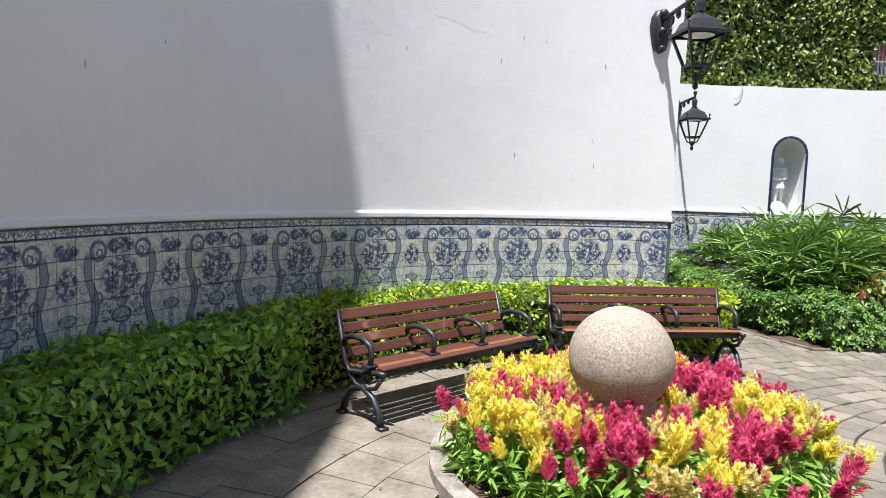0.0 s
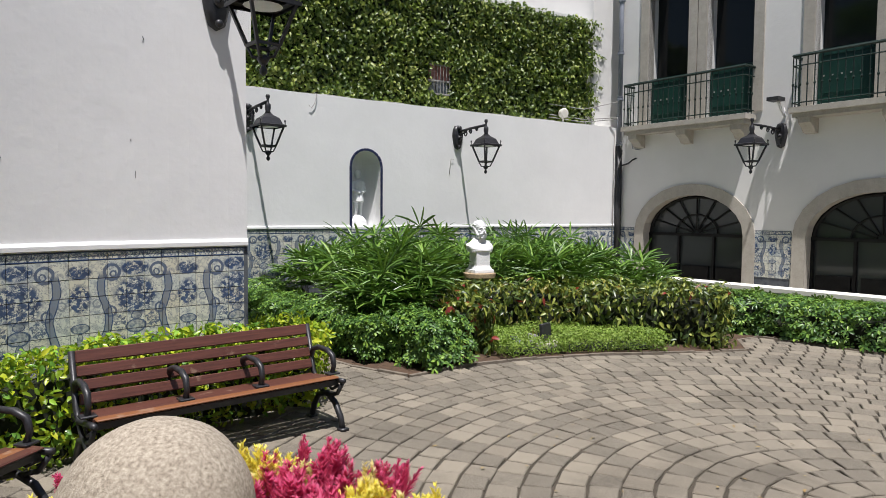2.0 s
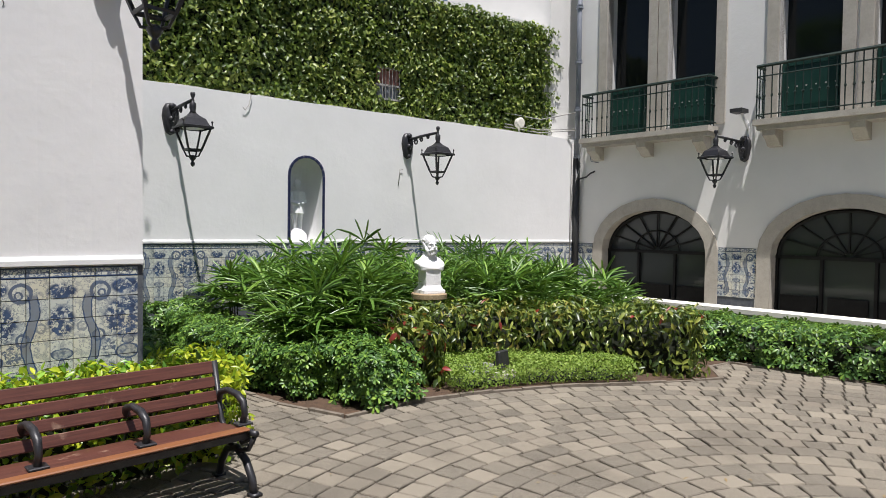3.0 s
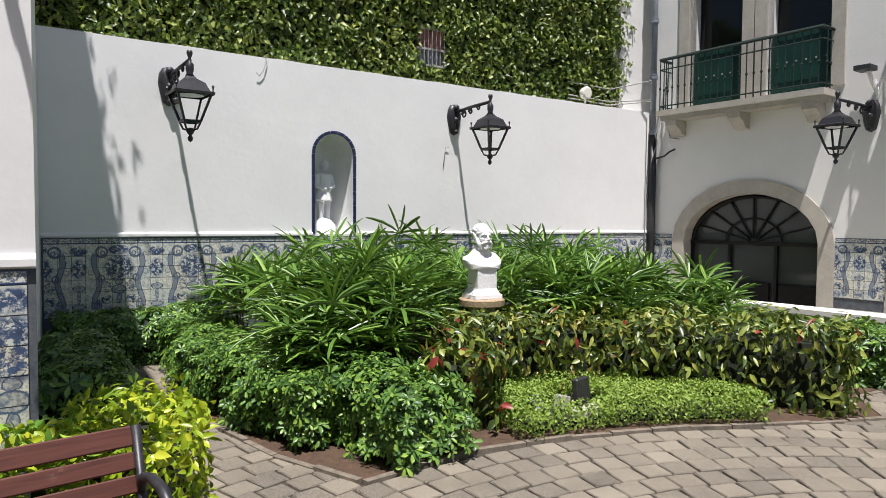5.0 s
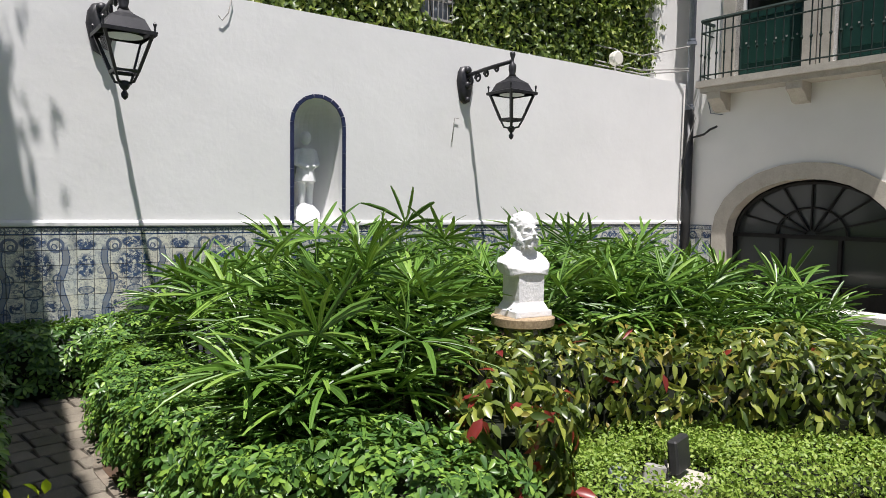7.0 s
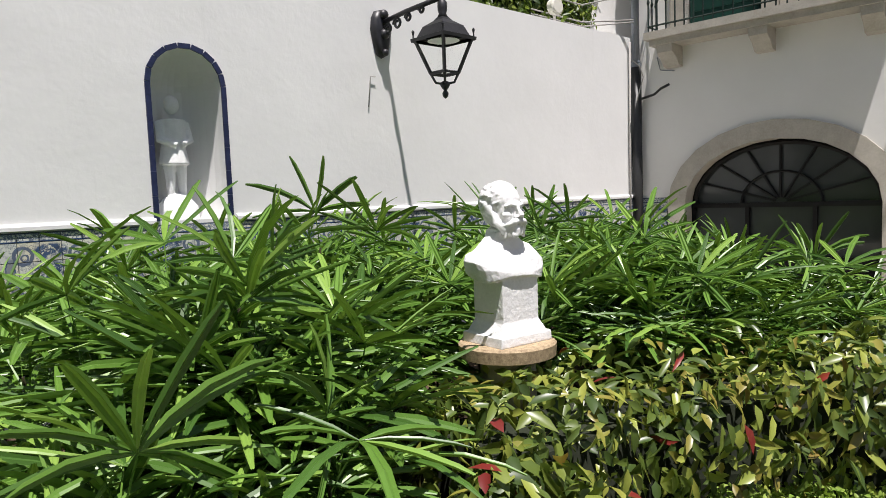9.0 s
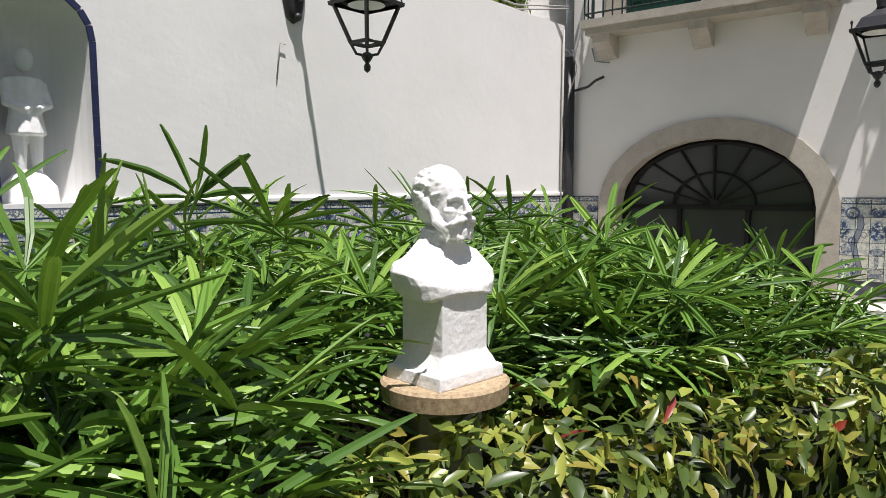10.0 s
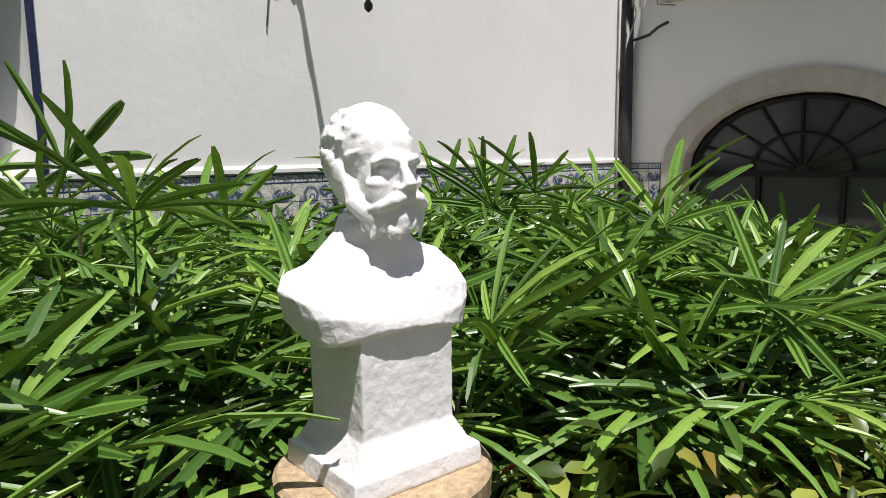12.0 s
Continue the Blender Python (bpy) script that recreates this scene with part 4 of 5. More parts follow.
# hedge in front of the curved wall, clipped, golden at its sunny end
hedge("hedge", "clipped dark green hedge at the foot of the tiled wall", arc(NEAR[0], NEAR[1], 4.62, 200, 149, 14), 0.36, 0.68, LEAF_GREEN, 800, 0.074, 0.038, 11)
hedge("hedge", "clipped golden-green hedge behind the benches", arc(NEAR[0], NEAR[1], 4.76, 148.5, 91, 16), 0.23, 0.7, LEAF_GOLD, 800, 0.064, 0.034, 12, extra=((LEAF_GREEN, 0.35, "darker green leaves"),))
hedge("hedge", "bright yellow-green shrub hedge beside the bench", [(2.7, 7.72), (3.0, 8.1), (2.95, 8.75)], 0.3, 0.62, LEAF_GOLD, 800, 0.068, 0.037, 13)
hedge("hedge", "dark green shaded hedge beside the garden path", [(2.75, 9.1), (2.75, 11.2)], 0.28, 0.6, LEAF_DARK, 230, 0.07, 0.03, 14, whorls=True)
hedge("hedge", "low green hedge along the tiled garden wall", [(2.6, 12.75), (4.2, 12.8)], 0.3, 0.55, LEAF_DARK, 240, 0.07, 0.03, 15, whorls=True)
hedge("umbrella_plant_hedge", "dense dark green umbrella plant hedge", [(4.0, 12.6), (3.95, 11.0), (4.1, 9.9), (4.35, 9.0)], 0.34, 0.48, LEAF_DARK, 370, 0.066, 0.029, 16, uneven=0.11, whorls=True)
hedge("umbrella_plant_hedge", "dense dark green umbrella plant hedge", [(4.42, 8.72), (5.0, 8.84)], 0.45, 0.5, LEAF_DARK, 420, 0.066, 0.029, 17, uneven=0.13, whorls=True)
hedge("copper_shrub", "green and copper leaved shrub with red young leaves", [(5.3, 8.75), (5.55, 9.3)], 0.27, 0.62, LEAF_CROTON, 480, 0.12, 0.048, 18, uneven=0.13, droop=1.5, spread=0.5, extra=((LEAF_RED, 0.09, "red young leaves"),), category="shrub")
hedge("copper_shrub", "row of glossy copper and green leaved shrubs", [(5.6, 9.6), (6.6, 9.55), (7.5, 9.1), (8.1, 8.4), (8.72, 7.75)], 0.4, 0.74, LEAF_CROTON, 520, 0.1, 0.04, 19, uneven=0.12, droop=1.2, spread=0.5, extra=((LEAF_RED, 0.008, "red young leaves"),), category="shrub")
hedge("hedge", "clipped dark green hedge along the low green wall", [(9.6, 9.2), (10.15, 8.0), (10.35, 6.6), (10.7, 4.5), (11.4, 0.0)], 0.5, 0.5, LEAF_DARK, 190, 0.075, 0.032, 20, whorls=True)
hedge("groundcover", "low lime-green small-leaved ground cover", [(5.65, 8.76), (6.5, 8.68), (7.2, 8.4), (7.8, 8.1)], 0.4, 0.2, LEAF_LIME, 3800, 0.03, 0.019, 21, clear=(6.36, 8.66, 0.24), uneven=0.05, droop=0.0, spread=0.6, category="ground cover")
hedge("groundcover", "low lime-green small-leaved ground cover", [(5.85, 9.12), (6.6, 9.05), (7.1, 8.8)], 0.2, 0.22, LEAF_LIME, 3800, 0.03, 0.019, 22, clear=(6.36, 8.66, 0.24), uneven=0.05, droop=0.0, spread=0.6, category="ground cover")

# soil of the planted bed and its stone edge
bm = bmesh.new()
prism(bm, BED_LINE, -0.03, 0.01)
bmesh.ops.recalc_face_normals(bm, faces=bm.faces[:])
tagged(part("soil_bed", bm, SOIL, None), "brown soil of the planted garden bed", "soil", kind="structure")
edge = empty("bed_edging", Matrix(), "thin worn stone edging of the garden bed", "edging", kind="structure")
rng = random.Random(3)
line = [Vector(p) for p in BED_LINE[:15]]
for a, b in zip(line, line[1:]):
    n = max(1, round((b - a).length / 0.4))
    for i in range(n):
        p, q = a.lerp(b, i / n), a.lerp(b, (i + 1) / n - 0.008 / max((b - a).length, 0.1))
        d = (q - p).normalized()
        w = Vector((d.y, -d.x)) * 0.05
        h = 0.016 + rng.uniform(-0.01, 0.008)
        bm = bmesh.new()
        prism(bm, [tuple(p), tuple(q), tuple(q + w), tuple(p + w)], -0.03, h)
        bmesh.ops.recalc_face_normals(bm, faces=bm.faces[:])
        part("edge_stone", bm, EDGE, edge)


# ---- lady palms ----
def fan_mesh(seed):
    """A fan of strap-shaped ribbed leaflets on a thin stalk that leans along +x."""
    rng = random.Random(seed)
    verts, faces = [], []
    stalk = rng.uniform(0.16, 0.34)
    rise = rng.uniform(0.35, 0.75)
    hub = Vector((stalk * math.cos(rise), 0, stalk * math.sin(rise)))
    for s in range(3):
        a = 2 * math.pi * s / 3
        o = Vector((0, math.cos(a), math.sin(a))) * 0.0035
        verts += [tuple(o), tuple(hub + o)]
    faces += [(0, 1, 3, 2), (2, 3, 5, 4), (4, 5, 1, 0)]
    n = rng.randint(7, 11)
    tilt = rng.uniform(-0.1, 0.7)
    for i in range(n):
        yaw = (i / (n - 1) - 0.5) * rng.uniform(3.6, 4.2)
        L = rng.uniform(0.31, 0.45) * (1.0 - 0.12 * abs(yaw) / 2)
        W = rng.uniform(0.012, 0.021)
        d = Vector((math.cos(yaw), math.sin(yaw), 0))
        d = Matrix.Rotation(-tilt, 3, "Y") @ d
        up = Matrix.Rotation(-tilt, 3, "Y") @ Vector((0, 0, 1))
        side = up.cross(d).normalized()
        lift, sag = rng.uniform(0.05, 0.4), rng.uniform(0.05, 0.4)
        b = len(verts)
        for j, (s, w) in enumerate(((0.0, 0.25), (0.25, 0.85), (0.55, 1.0), (0.85, 0.8), (1.0, 0.35))):
            c = hub + d * (L * s) + up * (L * lift * s) - Vector((0, 0, 1)) * (L * sag * s * s)
            for q, ht in ((1, 0.5), (0.55, 0.0), (0, 0.4), (-0.55, 0.0), (-1, 0.5)):
                verts.append(tuple(c + side * W * w * q + up * W * ht * w))
            if j:
                k = b + j * 5
                faces += [(k + e - 5, k + e - 4, k + e + 1, k + e) for e in range(4)]
    mesh = bpy.data.meshes.new("fan")
    mesh.from_pydata(verts, [], faces)
    mesh.materials.append(LEAF_PALM)
    return mesh


FANS = [fan_mesh(i) for i in range(14)]


def palm_clump(seed, height, canes, spread, least=0.7):
    rng = random.Random(seed)
    clump = empty("lady_palm", Matrix(), "dense dark green lady palm with fan leaves on canes", "palm", "lady palms of the garden bed")
    for c in range(canes):
        a, r = rng.uniform(0, 6.28), spread * math.sqrt(rng.random())
        h = height * rng.uniform(least, 1.0)
        foot = Vector((r * math.cos(a) * 0.6, r * math.sin(a) * 0.6, 0))
        head = Vector((r * math.cos(a) * 1.2, r * math.sin(a) * 1.2, h))
        bm = bmesh.new()
        tube(bm, [foot, foot.lerp(head, 0.5) + Vector((0, 0, 0.03)), head], [0.011, 0.009, 0.006], 5)
        part("cane", bm, CANE, clump)
        turn = rng.uniform(0, 6.28)
        for k in range(7):
            turn += 2.4 + rng.uniform(-0.3, 0.3)
            s = 1.0 - k * 0.062
            p = foot.lerp(head, s)
            fan = new("fan", rng.choice(FANS))
            sc = rng.uniform(0.8, 1.12)
            lean = rng.uniform(-0.5, 0.15) * (1 - 0.12 * k) - (0.55 if k == 0 else 0.0)
            fan.matrix_basis = Matrix.Translation(p) @ Matrix.Rotation(turn, 4, "Z") @ Matrix.Rotation(lean, 4, "Y") @ Matrix.Rotation(rng.uniform(-0.3, 0.3), 4, "X") @ Matrix.Scale(sc, 4)
            fan.parent = clump
    return clump


BUST = Vector((6.24, 9.92))
rng = random.Random(8)
WEST_PALMS = [  # plan, height
    (4.75, 9.75, 0.85), (5.1, 9.62, 0.8), (5.3, 10.0, 0.95), (5.0, 10.2, 1.15), (5.6, 10.45, 1.25), (4.65, 10.6, 1.1),
    (5.2, 10.9, 1.25), (5.9, 11.0, 1.42), (4.7, 11.4, 1.1), (5.4, 11.6, 1.25), (6.1, 10.75, 1.05), (6.2, 11.7, 1.2),
    (4.55, 12.2, 0.95), (5.3, 12.4, 1.1), (6.2, 12.5, 1.1), (7.0, 12.4, 1.1), (6.9, 11.3, 1.25), (6.75, 10.4, 1.05),
]
EAST_PALMS = [
    (7.3, 10.3, 1.15), (7.6, 10.9, 1.3), (7.2, 9.95, 0.95), (7.9, 10.2, 1.15), (8.3, 10.8, 1.05), (7.9, 11.7, 1.25),
    (8.8, 11.4, 1.0), (8.6, 10.1, 1.05), (9.2, 10.6, 0.85), (9.6, 11.3, 0.85), (8.6, 12.3, 1.15), (9.7, 12.3, 0.85),
    (9.5, 9.75, 0.8), (4.6, 9.5, 0.85), (4.6, 10.1, 0.85),
    (8.15, 9.72, 0.85), (8.85, 9.55, 0.85), (7.7, 9.75, 0.85), (7.75, 11.35, 1.4), (9.2, 11.9, 1.2),
]
SPOTS = WEST_PALMS + EAST_PALMS
bases = [palm_clump(40 + i, h, 5, 0.3) for i, h in enumerate((0.75, 0.88, 1.0, 1.3))]
for i, (x, y, h) in enumerate(SPOTS):
    src = min(range(4), key=lambda k: abs((0.85, 1.0, 1.2, 1.4)[k] - h))
    m = Matrix.Translation((x, y, 0.03)) @ Matrix.Rotation(rng.uniform(0, 6.28), 4, "Z") @ Matrix.Scale(0.99, 4)
    if i < 4:
        bases[i].matrix_basis = m
    else:
        copy_thing(bases[src], m)

tall = palm_clump(91, 1.27, 1, 0.02, 0.99)
tall.matrix_basis = Matrix.Translation((5.98, 11.2, 0.03))


# ---- the bust and its pedestal ----
def pedestal():
    p = empty("pedestal", Matrix.Translation((*BUST, 0)), "round granite slab on a stone column among palms", "pedestal")
    bm = bmesh.new()
    lathe(bm, [(0.2, 0.0), (0.2, 0.06), (0.14, 0.1), (0.13, 0.78), (0.17, 0.815)], 20)
    part("column", bm, STONE, p, smooth=False)
    bm = bmesh.new()
    lathe(bm, [(0.2, 0.815), (0.226, 0.825), (0.23, 0.88), (0.22, 0.89)], 36)
    part("slab", bm, SLAB, p, "yellowish granite slab")


pedestal()


def blob(bm, c, r, m=None, seg=16):
    made = bmesh.ops.create_icosphere(bm, subdivisions=3, radius=1.0)["verts"]
    bmesh.ops.scale(bm, vec=r, verts=made)
    if m is not None:
        bmesh.ops.transform(bm, matrix=m, verts=made)
    bmesh.ops.translate(bm, vec=c, verts=made)


def taper(bm, z0, z1, a, b):
    """A block from half sizes a at z0 to b at z1."""
    lo = [bm.verts.new((x * a[0], y * a[1], z0)) for x, y in ((-1, -1), (1, -1), (1, 1), (-1, 1))]
    hi = [bm.verts.new((x * b[0], y * b[1], z1)) for x, y in ((-1, -1), (1, -1), (1, 1), (-1, 1))]
    bm.faces.new(lo[::-1]), bm.faces.new(hi)
    for i in range(4):
        bm.faces.new((lo[i], lo[(i + 1) % 4], hi[(i + 1) % 4], hi[i]))


def bust():
    bm = bmesh.new()
    taper(bm, 0.0, 0.05, (0.16, 0.145), (0.156, 0.142))
    taper(bm, 0.03, 0.11, (0.152, 0.138), (0.112, 0.106))
    taper(bm, 0.1, 0.37, (0.112, 0.106), (0.112, 0.106))
    # chest, shoulders, cut arms
    rows = []
    for z, hx, hy, yo in ((0.315, 0.15, 0.1, 0), (0.322, 0.18, 0.124, -0.004), (0.36, 0.198, 0.126, 0), (0.4, 0.21, 0.114, 0.008), (0.43, 0.2, 0.095, 0.015), (0.465, 0.145, 0.085, 0.02), (0.51, 0.078, 0.07, 0.02), (0.55, 0.065, 0.066, 0.015)):
        rows.append([bm.verts.new((hx * math.copysign(abs(math.cos(a)) ** 0.7, math.cos(a)), yo + hy * math.copysign(abs(math.sin(a)) ** 0.7, math.sin(a)), z + 0.012 * math.sin(a * 3 + z * 60))) for a in [2 * math.pi * i / 28 for i in range(28)]])
    for a, b in zip(rows, rows[1:]):
        for j in range(28):
            bm.faces.new((a[j], a[(j + 1) % 28], b[(j + 1) % 28], b[j]))
    bm.faces.new(rows[0][::-1]), bm.faces.new(rows[-1])
    tube(bm, [(0, 0.035, 0.42), (0, 0.02, 0.56)], [0.075, 0.06], 14)
    # head: skull, face, swept-back hair
    blob(bm, (0, 0.008, 0.688), (0.078, 0.098, 0.09))
    blob(bm, (0, -0.034, 0.64), (0.063, 0.066, 0.098))
    blob(bm, (0, 0.022, 0.7), (0.085, 0.096, 0.096))
    blob(bm, (0, 0.05, 0.635), (0.07, 0.07, 0.07))
    # brow, nose, cheeks, eyes, ears
    for s in (-1, 1):
        tube(bm, [(s * 0.008, -0.098, 0.671), (s * 0.032, -0.095, 0.678), (s * 0.055, -0.074, 0.668)], [0.009, 0.011, 0.007], 8)
        blob(bm, (s * 0.03, -0.083, 0.654), (0.015, 0.012, 0.008))
        blob(bm, (s * 0.042, -0.07, 0.626), (0.022, 0.022, 0.018))
        blob(bm, (s * 0.013, -0.112, 0.617), (0.01, 0.012, 0.008))
        blob(bm, (s * 0.08, 0.008, 0.645), (0.01, 0.022, 0.032), Matrix.Rotation(-0.2, 4, "X"))
        # moustache and the beard along the jaw
        tube(bm, [(0, -0.113, 0.6), (s * 0.028, -0.11, 0.594), (s * 0.052, -0.092, 0.58), (s * 0.066, -0.074, 0.576)], [0.012, 0.016, 0.013, 0.005], 8)
        tube(bm, [(s * 0.073, -0.008, 0.64), (s * 0.069, -0.03, 0.59), (s * 0.046, -0.068, 0.556), (0, -0.092, 0.547)], [0.013, 0.021, 0.026, 0.024], 8)
    tube(bm, [(0, -0.092, 0.676), (0, -0.112, 0.645), (0, -0.128, 0.618)], [0.009, 0.011, 0.014], 8)
    blob(bm, (0, -0.062, 0.556), (0.056, 0.048, 0.036))
    blob(bm, (0, -0.1, 0.574), (0.02, 0.01, 0.006))
    rng = random.Random(2)
    for i in range(60):
        a = rng.uniform(-1.5, 1.5)
        z = rng.uniform(0.525, 0.585)
        p = Vector((0.066 * math.sin(a), -0.045 - 0.066 * math.cos(a), z))
        tube(bm, [p + Vector((0, 0, 0.012)), p, p + Vector((rng.uniform(-0.006, 0.006), 0, -0.014))], [0.005, 0.007, 0.003], 6)
    for i in range(150):
        a = rng.uniform(0.8, 5.48)
        z = rng.uniform(0.63, 0.775)
        q = 0.086 * math.sqrt(max(0.1, 1 - ((z - 0.69) / 0.1) ** 2))
        p = Vector((q * math.sin(a), 0.03 - 1.08 * q * math.cos(a), z))
        back = Vector((0.0, 0.024, -0.008 + rng.uniform(-0.01, 0.006)))
        tube(bm, [p - back * 0.5, p + Vector((0, 0, 0.002)), p + back * 0.6], [0.005, 0.0105, 0.005], 6)
    ob = part("bust", bm, STATUE, None)
    re = ob.modifiers.new("merge", "REMESH")
    re.mode, re.voxel_size, re.use_smooth_shade = "VOXEL", 0.0042, True
    tex = bpy.data.textures.new("rough_plaster", "CLOUDS")
    tex.noise_scale, tex.noise_depth = 0.022, 3
    dp = ob.modifiers.new("worn", "DISPLACE")
    dp.texture, dp.strength, dp.mid_level = tex, 0.0035, 0.5
    sm = ob.modifiers.new("soften", "SMOOTH")
    sm.factor, sm.iterations = 0.5, 1
    ob.matrix_basis = Matrix.Translation((*BUST, 0.89)) @ Matrix.Rotation(radians(-3), 4, "Z") @ Matrix.Diagonal((0.97, 0.97, 0.935, 1))
    return tagged(ob, "white painted portrait bust of a bearded figure", "bust")


bust()


# small figure standing in the niche
def niche_figure():
    bm = bmesh.new()
    lathe(bm, [(0.17, 0.0), (0.16, 0.1), (0.1, 0.17), (0.04, 0.2)], 14, sy=0.8)
    for s in (-0.045, 0.05):
        tube(bm, [(s, 0, 0.12), (s, -0.01, 0.3), (s, 0, 0.45)], [0.028, 0.036, 0.05], 8)
    tube(bm, [(0, 0, 0.42), (0, 0, 0.56), (0, 0, 0.76)], [0.115, 0.09, 0.1], 12)
    tube(bm, [(0.1, 0, 0.74), (0.12, -0.04, 0.6), (0.02, -0.11, 0.57)], [0.035, 0.03, 0.025], 8)
    tube(bm, [(-0.1, 0, 0.74), (-0.12, -0.03, 0.6), (-0.02, -0.1, 0.56)], [0.035, 0.03, 0.025], 8)
    blob(bm, (0, -0.01, 0.87), (0.055, 0.06, 0.075))
    ob = part("figurine", bm, STATUE, None)
    re = ob.modifiers.new("merge", "REMESH")
    re.mode, re.voxel_size, re.use_smooth_shade = "VOXEL", 0.009, True
    ob.matrix_basis = Matrix.Translation((NC - 0.04, far_y(NC) + 0.31, NZ0)) @ Matrix.Rotation(0.2, 4, "Z") @ Matrix.Scale(1.12, 4)
    tagged(ob, "white plaster figure standing in the wall niche", "figurine")


niche_figure()


# ---- benches ----
def bench():
    b = empty("bench", Matrix(), "red-brown slatted park bench with black cast-iron arms", "bench", "benches by the curved wall")
    half = 0.9
    # seat slats; y runs to the back, the front at -0.56
    for i in range(5):
        y = -0.545 + i * 0.092
        bm = bmesh.new()
        box(bm, -half + 0.02, half - 0.02, y, y + 0.08, 0.405 - 0.012 * i + (0.012 if i == 0 else 0), 0.432 - 0.012 * i, 0.006)
        part("seat_slat", bm, WOOD, b)
    for i in range(4):
        z = 0.465 + i * 0.09
        y = -0.1 + i * 0.03
        bm = bmesh.new()
        box(bm, -half + 0.02, half - 0.02, -0.014, 0.014, -0.037, 0.037 + (0.012 if i == 3 else 0), 0.006, Matrix.Translation((0, y, z)) @ Matrix.Rotation(-0.33, 4, "X"))
        part("back_slat", bm, WOOD, b)
    for s in (-1, 1):
        x = s * half
        bm = bmesh.new()
        # bowed legs
        tube(bm, [(x, -0.56, 0.0), (x, -0.53, 0.1), (x, -0.45, 0.2), (x, -0.33, 0.255), (x, -0.2, 0.22), (x, -0.12, 0.12), (x, -0.08, 0.0)], 0.026, 6)
        box(bm, x - 0.035, x + 0.035, -0.6, -0.53, 0.0, 0.02)
        box(bm, x - 0.035, x + 0.035, -0.11, -0.04, 0.0, 0.02)
        part("leg", bm, IRON, b, smooth=True)
        bm = bmesh.new()
        tube(bm, [(x, -0.58, 0.4), (x, -0.5, 0.395), (x, -0.35, 0.37), (x, -0.16, 0.34), (x, -0.1, 0.4), (x, 0.01, 0.78)], 0.022, 6)
        tube(bm, [(x, -0.55, 0.37), (x, -0.48, 0.28), (x, -0.36, 0.245), (x, -0.24, 0.26), (x, -0.15, 0.34)], 0.018, 6)
        tube(bm, [(x, -0.5, 0.35), (x, -0.4, 0.3), (x, -0.34, 0.33), (x, -0.38, 0.36)], 0.013, 6)
        part("side_frame", bm, IRON, b, smooth=True)
    for x in (-half + 0.0, -0.28, 0.28, half):
        bm = bmesh.new()
        tube(bm, [(x, -0.07, 0.52), (x, -0.1, 0.585), (x, -0.2, 0.615), (x, -0.33, 0.61), (x, -0.41, 0.575), (x, -0.43, 0.5), (x, -0.4, 0.425)], [0.02, 0.024, 0.022, 0.024, 0.024, 0.02, 0.022], 6)
        arm = part("armrest", bm, IRON, b, smooth=True)
        bm = bmesh.new()
        box(bm, x - 0.05, x + 0.05, -0.45, -0.36, 0.425, 0.44, 0.004)
        part("foot_plate", bm, IRON, arm)
    bm = bmesh.new()
    tube(bm, [(-half, -0.3, 0.34), (half, -0.3, 0.34)], 0.014, 6)
    box(bm, -half, half, -0.5, -0.48, 0.355, 0.395)
    part("stretcher", bm, IRON, b)
    return b


first = bench()
first.matrix_basis = pose(-0.06, 6.0, 0, 0, 0, 47.5)
copy_thing(first, pose(1.98, 7.34, 0, 0, 0, 10.3))


# ---- ball, kerb and flowers ----
def ball():
    th = empty("stone_ball", Matrix.Translation((1.26, 4.3, 0.0)), "rough pinkish granite ball on a short stone foot", "stone ball")
    bm = bmesh.new()
    bmesh.ops.create_uvsphere(bm, u_segments=48, v_segments=28, radius=0.305)
    for v in bm.verts:
        v.co += v.co.normalized() * (noise.noise(v.co * 9) * 0.004)
        d = (v.co - Vector((0.06, -0.295, 0.03))).length
        v.co *= 1 - 0.03 * max(0.0, 1 - d / 0.045)
    bmesh.ops.translate(bm, vec=(0, 0, 0.77), verts=bm.verts[:])
    part("ball", bm, GRANITE, th, smooth=True)
    bm = bmesh.new()
    lathe(bm, [(0.2, 0.0), (0.19, 0.4), (0.2, 0.44), (0.22, 0.53), (0.18, 0.56)], 24)
    part("foot", bm, GRANITE, th)


ball()

kerb = empty("flower_bed_kerb", Matrix(), "pale weathered stone kerb round the flower bed", "kerb", kind="structure")
for i in range(20):
    a0, a1 = 18 * i + 0.4, 18 * (i + 1) - 0.4
    bm = bmesh.new()
    prism(bm, arc(*BED_AXIS, 1.27, a0, a1, 4) + arc(*BED_AXIS, 1.15, a1, a0, 4), -0.02, 0.07 + 0.01 * math.sin(i * 2.3))
    bmesh.ops.recalc_face_normals(bm, faces=bm.faces[:])
    part("kerb_stone", bm, KERB, kerb)
bm = bmesh.new()
prism(bm, arc(*BED_AXIS, 1.16, 0, 360, 40)[:-1], -0.02, 0.04)
tagged(part("flower_bed_soil", bm, SOIL, None), "dark soil under the flowers", "soil", kind="structure")


def plume_mesh(seed):
    """A feathery plume: several upright spikes of fine bristles."""
    rng = np.random.default_rng(seed)
    batches = []
    for s in range(7):
        a = rng.uniform(0, 6.28)
        lean = rng.uniform(0.05, 0.5) if s else 0.0
        axis = np.array([math.cos(a) * math.sin(lean), math.sin(a) * math.sin(lean), math.cos(lean)])
        h = rng.uniform(0.1, 0.15) * (1.15 if s == 0 else 1)
        n = 62
        t = rng.random(n)
        p = axis[None] * (t * h)[:, None]
        out = rng.normal(0, 1, (n, 3))
        out -= axis[None] * (out @ axis)[:, None]
        out /= np.linalg.norm(out, axis=1)[:, None]
